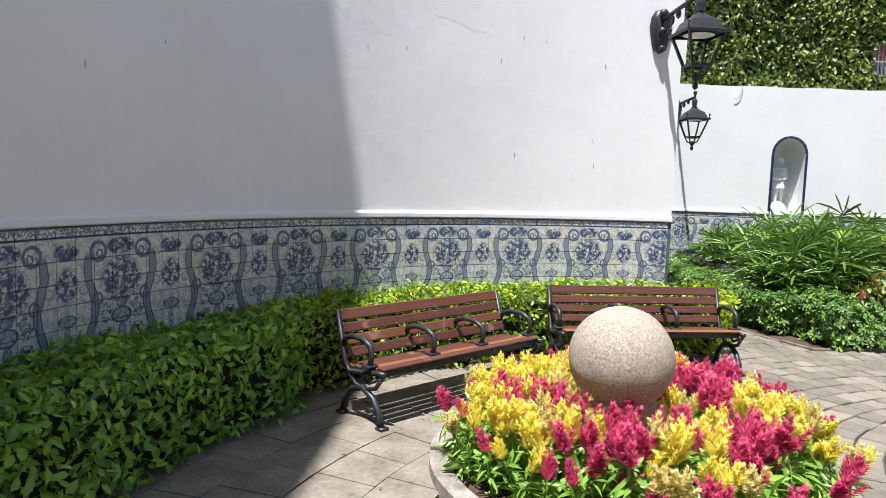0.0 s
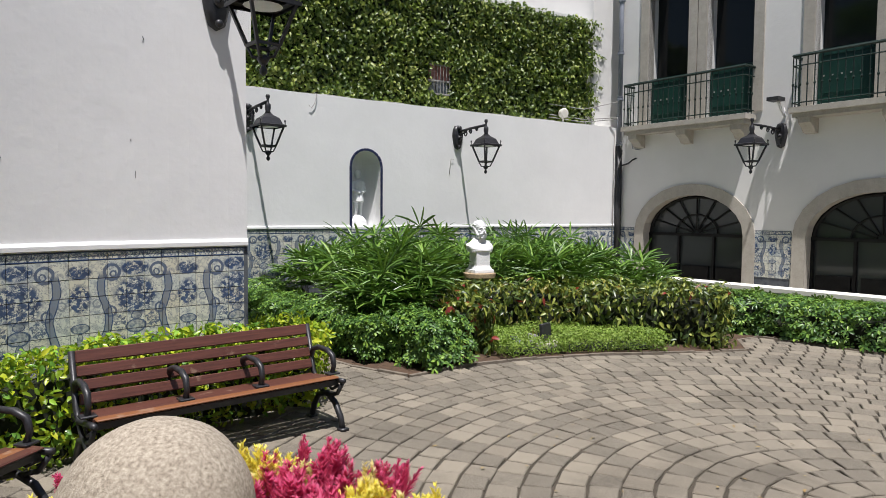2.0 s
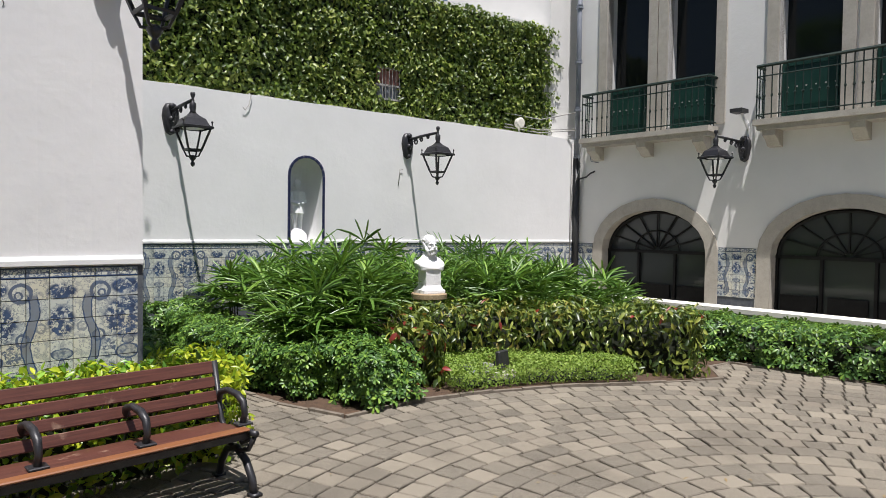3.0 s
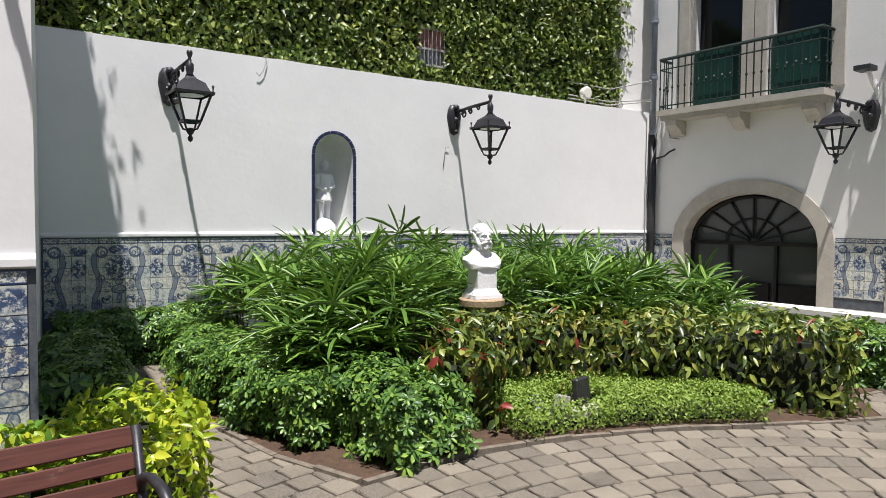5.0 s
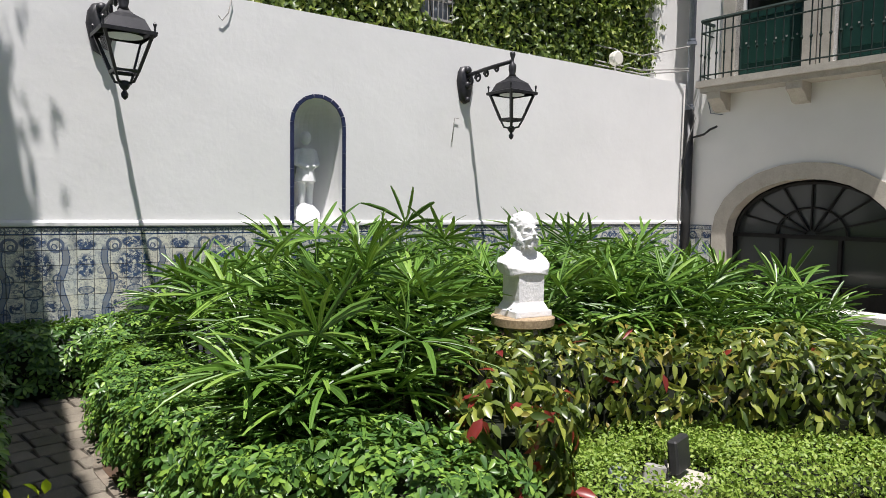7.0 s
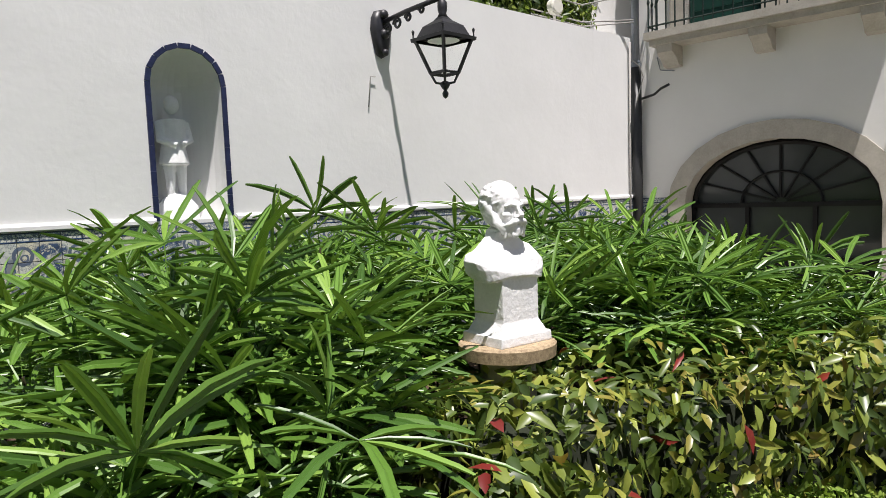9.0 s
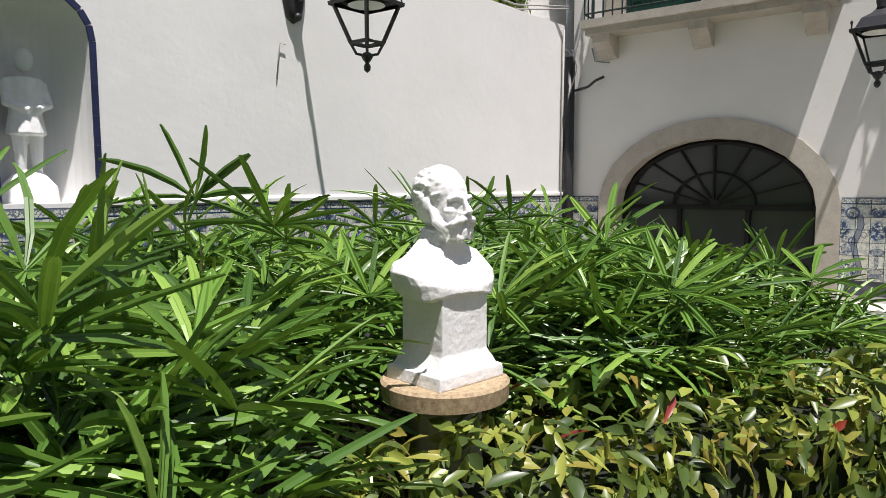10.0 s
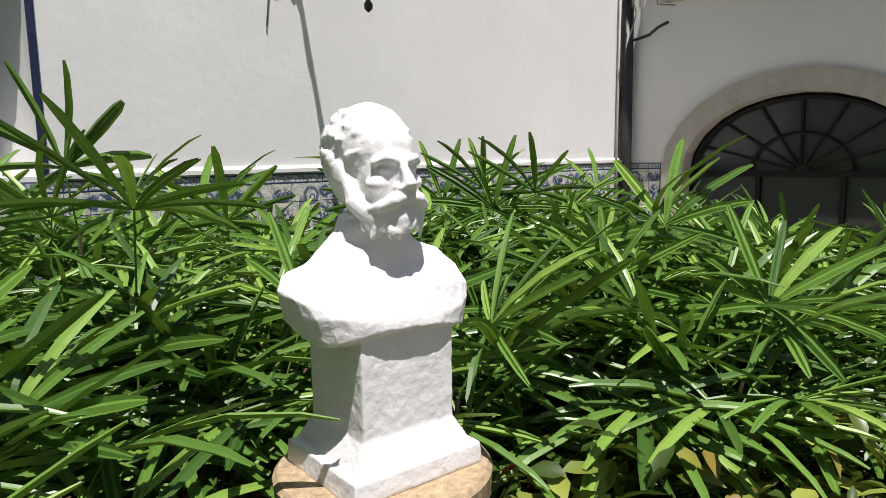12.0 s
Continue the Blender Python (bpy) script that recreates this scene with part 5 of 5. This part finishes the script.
        d = out * 0.75 + axis[None] * 0.8
        d /= np.linalg.norm(d, axis=1)[:, None]
        L = ((1 - t) * 0.04 + 0.02)[:, None]
        w = np.cross(d, axis[None]) * 0.0062
        v = np.stack([p - w, p + w, p + d * L * 0.6 + w * 0.9, p + d * L], 1).reshape(-1, 3)
        b = (np.arange(n) * 4)[:, None]
        f = np.concatenate([b + np.array([[0, 1, 2]]), b + np.array([[0, 2, 3]])])
        batches.append((v, f))
    return batches


def flower(seed, material, label):
    rng = np.random.default_rng(seed)
    fl = empty("celosia", Matrix(), label, "flower", "flowers round the stone ball")
    leaf_mesh("plume", [(v + np.array([0, 0, 0.27]), f) for v, f in plume_mesh(seed)], material, fl)
    n = 26
    z = rng.uniform(0.02, 0.27, n)
    a = rng.uniform(0, 6.28, n)
    pts = np.stack([0.012 * np.cos(a), 0.012 * np.sin(a), z], 1)
    nor = np.stack([np.cos(a), np.sin(a), np.full(n, 1.2)], 1)
    v, f = leaf_shapes(pts, nor, rng, 0.11, 0.024, 0.4, 0.0)
    leaf_mesh("foliage", [(v, f)], LEAF_FLOWER, fl)
    bm = bmesh.new()
    tube(bm, [(0, 0, 0), (0, 0, 0.3)], 0.006, 4)
    part("stem", bm, LEAF_FLOWER, fl)
    return fl


rng = random.Random(21)
kinds = [[flower(60 + 10 * k + i, m, lab) for i in range(3)] for k, (m, lab) in enumerate(((PLUME_PINK, "magenta feathery celosia flower in the round bed"), (PLUME_YELLOW, "yellow feathery celosia flower in the round bed"), (PLUME_CREAM, "cream feathery celosia flower in the round bed")))]
used = set()
for i in range(300):
    r, a = 1.13 * math.sqrt((i + 0.5) / 300), i * 2.39996
    x, y = BED_AXIS[0] + r * math.cos(a) + rng.uniform(-0.03, 0.03), BED_AXIS[1] + r * math.sin(a) + rng.uniform(-0.03, 0.03)
    if math.hypot(x - 1.26, y - 4.3) < 0.26:
        continue
    v = noise.noise(Vector((x * 2.6, y * 2.6, 0.3))) + rng.uniform(-0.22, 0.22)
    k = 0 if v > 0.0 else (1 if v < -0.12 or rng.random() < 0.25 else 2)
    j = rng.randrange(3)
    sc = rng.uniform(1.1, 1.45) * (1.0 if r < 0.95 else 0.85)
    m = Matrix.Translation((x, y, 0.035)) @ Matrix.Rotation(rng.uniform(0, 6.28), 4, "Z") @ Matrix.Rotation(rng.uniform(0, 0.2) + (0.25 if r > 0.95 else 0), 4, "X")
    if (k, j) not in used:
        used.add((k, j))
        ob = kinds[k][j]
    else:
        ob = copy_thing(kinds[k][j], m)
    ob.matrix_basis = m
    ob.scale = (sc, sc, sc)


# ---- wall lanterns ----
def lantern():
    """Wall at y = 0, the arm comes out along -y; the plate's middle is the origin."""
    l = empty("wall_lantern", Matrix(), "black cast-iron lantern on a scrolled wall bracket", "wall lantern", "lanterns of the court")
    bm = bmesh.new()
    prof = [(0.0, -0.25), (0.07, -0.21), (0.1, -0.1), (0.125, 0.03), (0.11, 0.14), (0.07, 0.21), (0.0, 0.23)]
    front = []
    for d, k in ((0.0, 1.0), (-0.04, 0.95), (-0.07, 0.6)):
        ring = [bm.verts.new((x * k, d, z * (0.6 + 0.4 * k))) for x, z in prof] + [bm.verts.new((-x * k, d, z * (0.6 + 0.4 * k))) for x, z in prof[-2:0:-1]]
        if front:
            for i in range(len(ring)):
                bm.faces.new((front[i], front[(i + 1) % len(ring)], ring[(i + 1) % len(ring)], ring[i]))
        front = ring
    bm.faces.new(front)
    bmesh.ops.recalc_face_normals(bm, faces=bm.faces[:])
    for z, r in ((0.17, 0.05), (-0.2, 0.035), (-0.02, 0.05)):
        blob(bm, (0, -0.075, z), (r, r * 0.8, r))
    part("back_plate", bm, IRON, l, smooth=True)
    out = -0.9
    bm = bmesh.new()
    tube(bm, [(0, -0.04, 0.1), (0, -0.4, 0.13), (0, out, 0.15)], 0.024, 6)
    pts = [(0, -0.05, -0.08)] + [(0, -0.05 - 0.48 * math.sin(a), 0.12 - 0.2 * math.cos(a)) for a in [math.pi / 2 * i / 8 for i in range(9)]]
    tube(bm, pts, 0.018, 6)
    for cy, cz, r in ((-0.13, 0.02, 0.055), (-0.27, 0.045, 0.06), (-0.43, 0.07, 0.045), (-0.62, 0.1, 0.04)):
        tube(bm, [(0, cy + r * (1 - i * 0.045) * math.cos(i * 0.6), cz + r * (1 - i * 0.045) * math.sin(i * 0.6)) for i in range(15)], 0.014, 5)
    part("bracket", bm, IRON, l, smooth=True)
    # lantern body
    def sq(half, z):
        h = half * 0.78
        return [(-h, out - h, z), (h, out - h, z), (h, out + h, z), (-h, out + h, z)]
    zt, zb = -0.23, -0.53
    bm = bmesh.new()
    rings = [[bm.verts.new(p) for p in sq(h, z)] for h, z in ((0.27, zt - 0.015), (0.275, zt + 0.015), (0.22, zt + 0.03), (0.17, zt + 0.12), (0.08, zt + 0.17), (0.05, zt + 0.2))]
    for a, b in zip(rings, rings[1:]):
        for i in range(4):
            bm.faces.new((a[i], a[(i + 1) % 4], b[(i + 1) % 4], b[i]))
    bm.faces.new(rings[-1])
    roof = part("roof", bm, IRON, l)
    bm = bmesh.new()
    lathe(bm, [(0.05, zt + 0.2), (0.035, zt + 0.23), (0.045, zt + 0.27), (0.045, zt + 0.33), (0.02, zt + 0.36), (0.016, zt + 0.4), (0.034, zt + 0.45), (0.03, zt + 0.48), (0.004, zt + 0.49)], 12, (0, out))
    part("top_finial", bm, IRON, roof, smooth=True)
    for p, q in zip(sq(0.235, zt), sq(0.115, zb)):
        bm = bmesh.new()
        tube(bm, [p, q], 0.017, 4)
        part("corner_bar", bm, IRON, l)
    for p in sq(0.25, zt + 0.02):
        bm = bmesh.new()
        tube(bm, [p, (p[0], p[1], p[2] + 0.03), (p[0], p[1], p[2] + 0.06), (p[0], p[1], p[2] + 0.075)], [0.008, 0.008, 0.016, 0.004], 6)
        part("corner_knob", bm, IRON, roof)
    bm = bmesh.new()
    tube(bm, sq(0.118, zb), 0.017, 4, closed=True)
    for p in sq(0.118, zb):
        q = Vector(p)
        c = Vector((0, out, zb - 0.1))
        tube(bm, [q, q.lerp(c, 0.35) - Vector((0, 0, 0.05)), c], 0.012, 5)
    cradle = part("cradle", bm, IRON, l)
    bm = bmesh.new()
    lathe(bm, [(0.004, zb - 0.23), (0.026, zb - 0.21), (0.03, zb - 0.18), (0.014, zb - 0.155), (0.035, zb - 0.13), (0.05, zb - 0.1), (0.03, zb - 0.075), (0.01, zb - 0.07)], 12, (0, out))
    part("bottom_finial", bm, IRON, cradle, smooth=True)
    glass = Nodes("clear_lantern_glass", 0.03)
    glass.p.inputs["Transmission Weight"].default_value = 1.0
    glass.p.inputs["IOR"].default_value = 1.02
    glass.base((0.97, 0.98, 0.97))
    a, b = sq(0.22, zt), sq(0.108, zb)
    for i in range(4):
        bm = bmesh.new()
        bm.faces.new([bm.verts.new(p) for p in (a[i], a[(i + 1) % 4], b[(i + 1) % 4], b[i])])
        g = part("pane", bm, glass.mat, l, "clear glass pane")
        g.visible_shadow = False
    bm = bmesh.new()
    lathe(bm, [(0.15, zt - 0.012), (0.14, zt - 0.01)], 16, (0, out))
    part("reflector", bm, STATUE, l, "white enamel reflector")
    return l


lamp = lantern()
aw = math.degrees(math.atan(0.036))
lamp.matrix_basis = pose(3.83, far_y(3.83), 3.27, 0, 0, aw + 4)
copy_thing(lamp, pose(7.99, far_y(7.99), 3.22, 0, 0, aw + 3))
copy_thing(lamp, pose(2.25, NEAR[1] + math.sqrt(NEAR[2] ** 2 - (2.25 - NEAR[0]) ** 2), 3.52, 0, 0, 10))
copy_thing(lamp, pose(house_x(9.8), 9.8, 3.24, 0, 0, -90))


# ---- garden spotlight ----
def spotlight():
    s = empty("garden_spotlight", pose(6.42, 8.68, 0.07, 0, 0, 18), "dark floodlight on a concrete block in the ground cover", "spotlight")
    bm = bmesh.new()
    box(bm, -0.17, 0.17, -0.15, 0.13, -0.05, 0.03, 0.008)
    part("block", bm, STONE, s, "grey concrete block")
    bm = bmesh.new()
    box(bm, -0.1, 0.1, -0.03, 0.03, -0.1, 0.1, 0.012, Matrix.Translation((0.02, 0, 0.16)) @ Matrix.Rotation(-0.12, 4, "X"))
    part("housing", bm, PIPE_DARK, s, "black floodlight housing")
    bm = bmesh.new()
    tube(bm, [(-0.1, 0.03, 0.15), (-0.1, 0.02, 0.035), (0.14, 0.02, 0.035), (0.14, 0.03, 0.15)], 0.009, 4)
    part("yoke", bm, PIPE_DARK, s)
    bm = bmesh.new()
    box(bm, -0.05, 0.05, -0.05, 0.05, 0.0, 0.12, 0.01, Matrix.Translation((-0.2, 0.06, 0.02)) @ Matrix.Rotation(0.3, 4, "Y"))
    part("ballast_box", bm, CABLE_GREY, s, "pale grey ballast box")
    bm = bmesh.new()
    box(bm, -0.13, 0.0, -0.015, 0.015, 0.0, 0.14, 0.004, Matrix.Translation((-0.3, 0.14, 0.03)) @ Matrix.Rotation(-0.7, 4, "X"))
    part("cover_plate", bm, PIPE_GREY, s)


spotlight()


# ---- creeper on the neighbour's wall ----
def creeper():
    rng = np.random.default_rng(77)
    n = 36000
    x = rng.uniform(1.5, 12.0, n)
    z = rng.uniform(3.5, 6.3, n)
    # gaps, the window and a ragged edge
    keep = ~((x > 7.62) & (x < 8.1) & (z > 4.1) & (z < 4.72))
    keep &= x < 11.85 + 0.25 * lump(x * 0, z * 0, z, 3.0) + rng.exponential(0.08, n)
    keep &= z < 6.2 + 0.15 * lump(x, z * 0, x * 0, 1.7)
    dens = lump(x, z * 0 + 3, z, 1.3)
    keep &= rng.random(n) < 0.92 + dens * 0.6
    x, z = x[keep], z[keep]
    m = len(x)
    bulge = (lump(x, x * 0, z, 2.2) * 0.5 + 0.5) * 0.22 + (lump(x, x * 0 + 9, z, 6.0) * 0.5 + 0.5) * 0.1
    depth = bulge * rng.uniform(0.1, 1.05, m)
    pos = np.stack([x, IVY_Y - 0.01 - depth, z], 1)
    nor = np.tile(np.array([0.0, -1.0, 0.45]), (m, 1))
    v, f = leaf_shapes(pos, nor, rng, 0.092, 0.056, 0.7, 0.9)
    iv = tagged(leaf_mesh("creeper", [(v, f)], LEAF_IVY), "dense green creeper covering the neighbouring wall", "creeper", kind="stuff")
    bm = bmesh.new()
    for i in range(60):
        px, pz = rng.uniform(1.5, 11.8), 3.5
        pts = []
        for k in range(7):
            pts.append((px, IVY_Y - 0.02, pz))
            px += rng.normal(0, 0.16)
            pz += rng.uniform(0.25, 0.5)
        pts = [p for p in pts if not (7.55 < p[0] < 8.15 and 4.0 < p[2] < 4.8) and p[2] < 6.2 and p[0] < 11.9]
        if len(pts) > 2:
            tube(bm, pts, 0.008, 4)
    part("vines", bm, CANE, iv)
    # runners reaching over the white corner strip
    batches = []
    for zz in (4.35, 4.7, 5.05, 5.4, 5.8, 6.1):
        k = 26
        xs = 11.9 + rng.random(k) * rng.uniform(0.25, 0.5)
        p = np.stack([xs, np.full(k, IVY_Y - 0.08), zz + 0.05 * np.sin(xs * 9) + rng.normal(0, 0.02, k)], 1)
        batches.append(leaf_shapes(p, np.tile(np.array([0, -1.0, 0.4]), (k, 1)), rng, 0.07, 0.04, 0.5, 0.9))
    leaf_mesh("runners", batches, LEAF_IVY, iv)


creeper()

# near-black sheet behind the leaves, coloured as the shade in their gaps
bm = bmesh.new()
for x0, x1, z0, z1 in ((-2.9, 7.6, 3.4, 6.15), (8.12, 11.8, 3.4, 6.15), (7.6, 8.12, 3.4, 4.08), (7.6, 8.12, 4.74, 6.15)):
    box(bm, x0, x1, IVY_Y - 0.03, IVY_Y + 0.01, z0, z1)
tagged(part("creeper_stems", bm, GAP_SHADE, None), "near-black sheet standing for the shade behind the creeper leaves", "creeper", kind="stuff")


# barred window in the creeper
def barred_window():
    w = empty("window_20", Matrix(), "small barred window with a faded red frame", "window", kind="structure")
    bm = bmesh.new()
    box(bm, 7.62, 8.1, IVY_Y - 0.02, IVY_Y + 0.015, 4.1, 4.72)
    part("pane", bm, PIPE_GREY, w)
    red = mat_plain("faded_red_paint", (0.2, 0.08, 0.07), (0.3, 0.14, 0.12), 8, 0.7)
    bm = bmesh.new()
    box(bm, 7.62, 8.1, IVY_Y - 0.05, IVY_Y - 0.02, 4.4, 4.72)
    part("shutter", bm, red, w, "faded red shutter")
    for z in (4.12, 4.38, 4.7):
        bm = bmesh.new()
        box(bm, 7.6, 8.12, IVY_Y - 0.1, IVY_Y - 0.06, z - 0.015, z + 0.015)
        part("frame", bm, CABLE_GREY, w)
    for i in range(7):
        bm = bmesh.new()
        tube(bm, [(7.64 + i * 0.073, IVY_Y - 0.11, 4.1), (7.64 + i * 0.073, IVY_Y - 0.11, 4.72)], 0.006, 5)
        part("bar", bm, CABLE_GREY, w)


barred_window()


# ---- pipes, cables and small fittings ----
def pipe(name, pts, r, mat, label, category="pipe", n=10):
    bm = bmesh.new()
    tube(bm, pts, r, n)
    return tagged(part(name, bm, mat, None, smooth=True), label, category)


px, py = 12.48, far_y(12.48) - 0.07
drain = empty("drainpipe", Matrix(), "grey and black drainpipe in the wall corner", "drainpipe")
bm = bmesh.new()
tube(bm, [(px, py, 3.3), (px, py, 8.5)], 0.055, 12)
upper = part("upper_pipe", bm, PIPE_GREY, drain, "grey painted upper pipe", smooth=True)
bm = bmesh.new()
tube(bm, [(px, py, 0.0), (px, py, 3.32)], 0.075, 12)
part("lower_pipe", bm, PIPE_DARK, drain, "black lower pipe", smooth=True)
for z in (3.3, 4.35, 5.4, 6.6):
    bm = bmesh.new()
    tube(bm, [(px, py, z), (px, py, z + 0.05)], 0.078, 12)
    tube(bm, [(px, py, z + 0.07), (px, py, z + 0.09)], 0.068, 12)
    part("collar", bm, PIPE_GREY, upper)
pipe("conduit", [(px - 0.14, py + 0.03, 0.3), (px - 0.13, py + 0.03, 1.8), (px - 0.11, py + 0.02, 3.65)], 0.014, CABLE_GREY, "thin grey conduit beside the drainpipe", "conduit", 6)
pipe("cable", [(px - 0.1, py, 3.4), (px - 0.04, py - 0.09, 3.3), (px + 0.03, py - 0.1, 3.15), (px - 0.03, py - 0.09, 3.0), (px - 0.08, py - 0.06, 2.8)], 0.008, CABLE_GREY, "loose grey cable on the drainpipe", "cable", 5)
pipe("iron_stub", [(px + 0.02, py - 0.08, 2.85), H(13.2, 2.88, -0.12), H(13.1, 2.95, -0.12), H(12.98, 2.99, -0.12)], 0.018, PIPE_DARK, "rusty black iron stub on the drainpipe", "iron bracket", 6)
pipe("cable", [H(13.2, 3.4, -0.02), H(13.15, 3.22, -0.03), H(12.95, 3.18, -0.02)], 0.008, PIPE_GREY, "grey cable end on the house wall", "cable", 5)
for z, dz in ((3.86, 0.05), (3.92, 0.02), (4.15, 0.15)):
    pipe("cable", [(10.6, IVY_Y - 0.2, z), (11.6, IVY_Y - 0.22, z - 0.04), (12.36, py - 0.05, z + dz)], 0.011, CABLE_GREY, "pale service cable along the wall top", "cable", 5)
# cable on the wall coping, a loose wire end, a hook
pipe("cable", [(x, far_y(x) + 0.1, 3.8 + 0.012 * math.sin(x * 5) - 0.006 * (x - 2)) for x in [2.5 + 0.35 * i for i in range(28)]], 0.012, CABLE_GREY, "grey cable lying on the wall top", "cable", 5)
pipe("wire", [(5.02, far_y(5) + 0.05, 3.8), (5.04, far_y(5) - 0.03, 3.76), (5.0, far_y(5) - 0.03, 3.6), (4.94, far_y(5) - 0.03, 3.52), (4.9, far_y(5) - 0.04, 3.56)], 0.006, CABLE_GREY, "loose wire end hanging over the wall", "wire", 5)
pipe("hook", [(7.8, far_y(7.7) - 0.01, 2.48), (7.83, far_y(7.7) - 0.02, 2.78), (7.89, far_y(7.7) - 0.02, 2.78)], 0.006, CABLE_GREY, "thin rusty wire hook on the wall", "hook", 5)


def sensor():
    s = empty("wall_sensor", pose(10.85, far_y(10.85) + 0.08, 3.74, 0, 0, 0), "small cream round sensor on the wall top", "sensor")
    bm = bmesh.new()
    tube(bm, [(0, 0, -0.02), (0, 0, 0.12)], 0.02, 6)
    part("bracket", bm, COPING, s)
    bm = bmesh.new()
    tube(bm, [(0, -0.07, 0.2), (0, -0.05, 0.2), (0, 0.04, 0.2)], [0.09, 0.115, 0.1], 14)
    part("head", bm, COPING, s)


sensor()


def floodlight():
    f = empty("floodlight", Matrix(), "black floodlight on a white bracket between the balconies", "floodlight")
    bm = bmesh.new()
    house_bar(bm, 9.93, 9.71, 3.86, 3.93, -0.36, -0.1)
    bmesh.ops.recalc_face_normals(bm, faces=bm.faces[:])
    part("housing", bm, PIPE_DARK, f, "black housing")
    bm = bmesh.new()
    tube(bm, [H(9.79, 3.86, -0.2), H(9.77, 3.72, -0.12), H(9.75, 3.6, -0.02)], 0.03, 6)
    tube(bm, [H(9.75, 3.75, -0.05), H(9.71, 3.6, -0.05), H(9.73, 3.45, -0.03)], 0.012, 5)
    part("bracket", bm, STATUE, f, "white bracket")


floodlight()


def small_pot():
    bm = bmesh.new()
    lathe(bm, [(0.05, 0.0), (0.075, 0.1), (0.085, 0.12), (0.08, 0.13), (0.06, 0.11)], 18)
    ob = part("flower_pot", bm, STATUE, None, smooth=True)
    ob.location = (2.78, 12.3, 0.0)
    tagged(ob, "small white pot on the garden path", "pot")


small_pot()

# fallen leaves on the paving and on the bench wood
rngn = np.random.default_rng(9)
n = 240
p = np.stack([rngn.uniform(-1.2, 8.5, n), rngn.uniform(3.5, 8.6, n), np.full(n, 0.012)], 1)
p = p[[not inside(BED_LINE, a, b) and (a - 2.75) ** 2 + (b - 3) ** 2 < 16.8 and (a - 1.4) ** 2 + (b - 4.5) ** 2 > 1.8 for a, b, _ in p]]
v, f = leaf_shapes(p, np.tile(np.array([0, 0, 1.0]), (len(p), 1)), rngn, 0.035, 0.018, 0.15, 0.0)
DRY = mat_leaf("dry_leaf", (0.16, 0.1, 0.04), (0.3, 0.2, 0.08), (0.35, 0.28, 0.12), glow=0.1)
tagged(leaf_mesh("fallen_leaves", [(v, f)], DRY), "small dry fallen leaves on the paving", "leaf litter", kind="stuff")

# trees beyond the walls, which throw the leafy shade
def shade_tree(x, y, h, crown, seed):
    rng = np.random.default_rng(seed)
    t = empty("tree", Matrix.Translation((x, y, 0)), "tall leafy tree behind the wall", "tree")
    bm = bmesh.new()
    tube(bm, [(0, 0, 0), (0.1, 0.05, h * 0.4), (0.0, 0.0, h * 0.8)], [0.16, 0.12, 0.07], 9)
    for i in range(7):
        a = i * 0.9
        tube(bm, [(0.05, 0, h * (0.45 + 0.05 * i)), (crown * 0.4 * math.cos(a), crown * 0.4 * math.sin(a), h * (0.6 + 0.05 * i)), (crown * 0.8 * math.cos(a), crown * 0.8 * math.sin(a), h * (0.68 + 0.05 * i))], [0.06, 0.04, 0.015], 6)
    part("trunk", bm, CANE, t)
    batches = []
    for i in range(60):
        a, r = rng.uniform(0, 6.28), crown * math.sqrt(rng.random())
        c = np.array([r * math.cos(a), r * math.sin(a), h * rng.uniform(0.65, 1.05)])
        k = 220
        p = c + rng.normal(0, 0.22, (k, 3)) * np.array([1, 1, 0.6])
        batches.append(leaf_shapes(p, np.tile(np.array([0, 0, 1.0]), (k, 1)), rng, 0.13, 0.06, 0.6, 0.5))
    leaf_mesh("crown", batches, LEAF_GREEN, t)


shade_tree(0.75, 11.4, 8.5, 1.4, 31)
shade_tree(-3.05, 4.0, 9.6, 0.75, 32)


# short dark marks and nails in the plaster
rng = random.Random(14)
for i in range(16):
    a, z = rng.uniform(95, 165), rng.uniform(1.55, 3.8)
    r = NEAR[2] - 0.002
    c = Vector((NEAR[0] + r * math.cos(radians(a)), NEAR[1] + r * math.sin(radians(a)), z))
    L = rng.uniform(0.02, 0.06)
    bm = bmesh.new()
    tube(bm, [c, c + Vector((rng.uniform(-0.01, 0.01), 0, -L * 0.5)), c - Vector((0, 0, L))], [0.0018, 0.0025, 0.0012], 5)
    tagged(part("plaster_mark", bm, PIPE_DARK, None), "short dark rust mark in the white plaster", "wall mark", "marks in the plaster")
for i in range(1):
    x0, z0 = -0.2, 3.45
    pts = []
    for k in range(9):
        x = x0 + k * 0.09
        pts.append((x, NEAR[1] + math.sqrt((NEAR[2] - 0.0005) ** 2 - (x - NEAR[0]) ** 2), z0 - 0.02 * k + rng.uniform(-0.015, 0.015)))
    bm = bmesh.new()
    tube(bm, pts, 0.0005, 4)
    tagged(part("plaster_crack", bm, CABLE_GREY, None), "fine hairline crack in the white plaster", "crack", "cracks in the plaster")
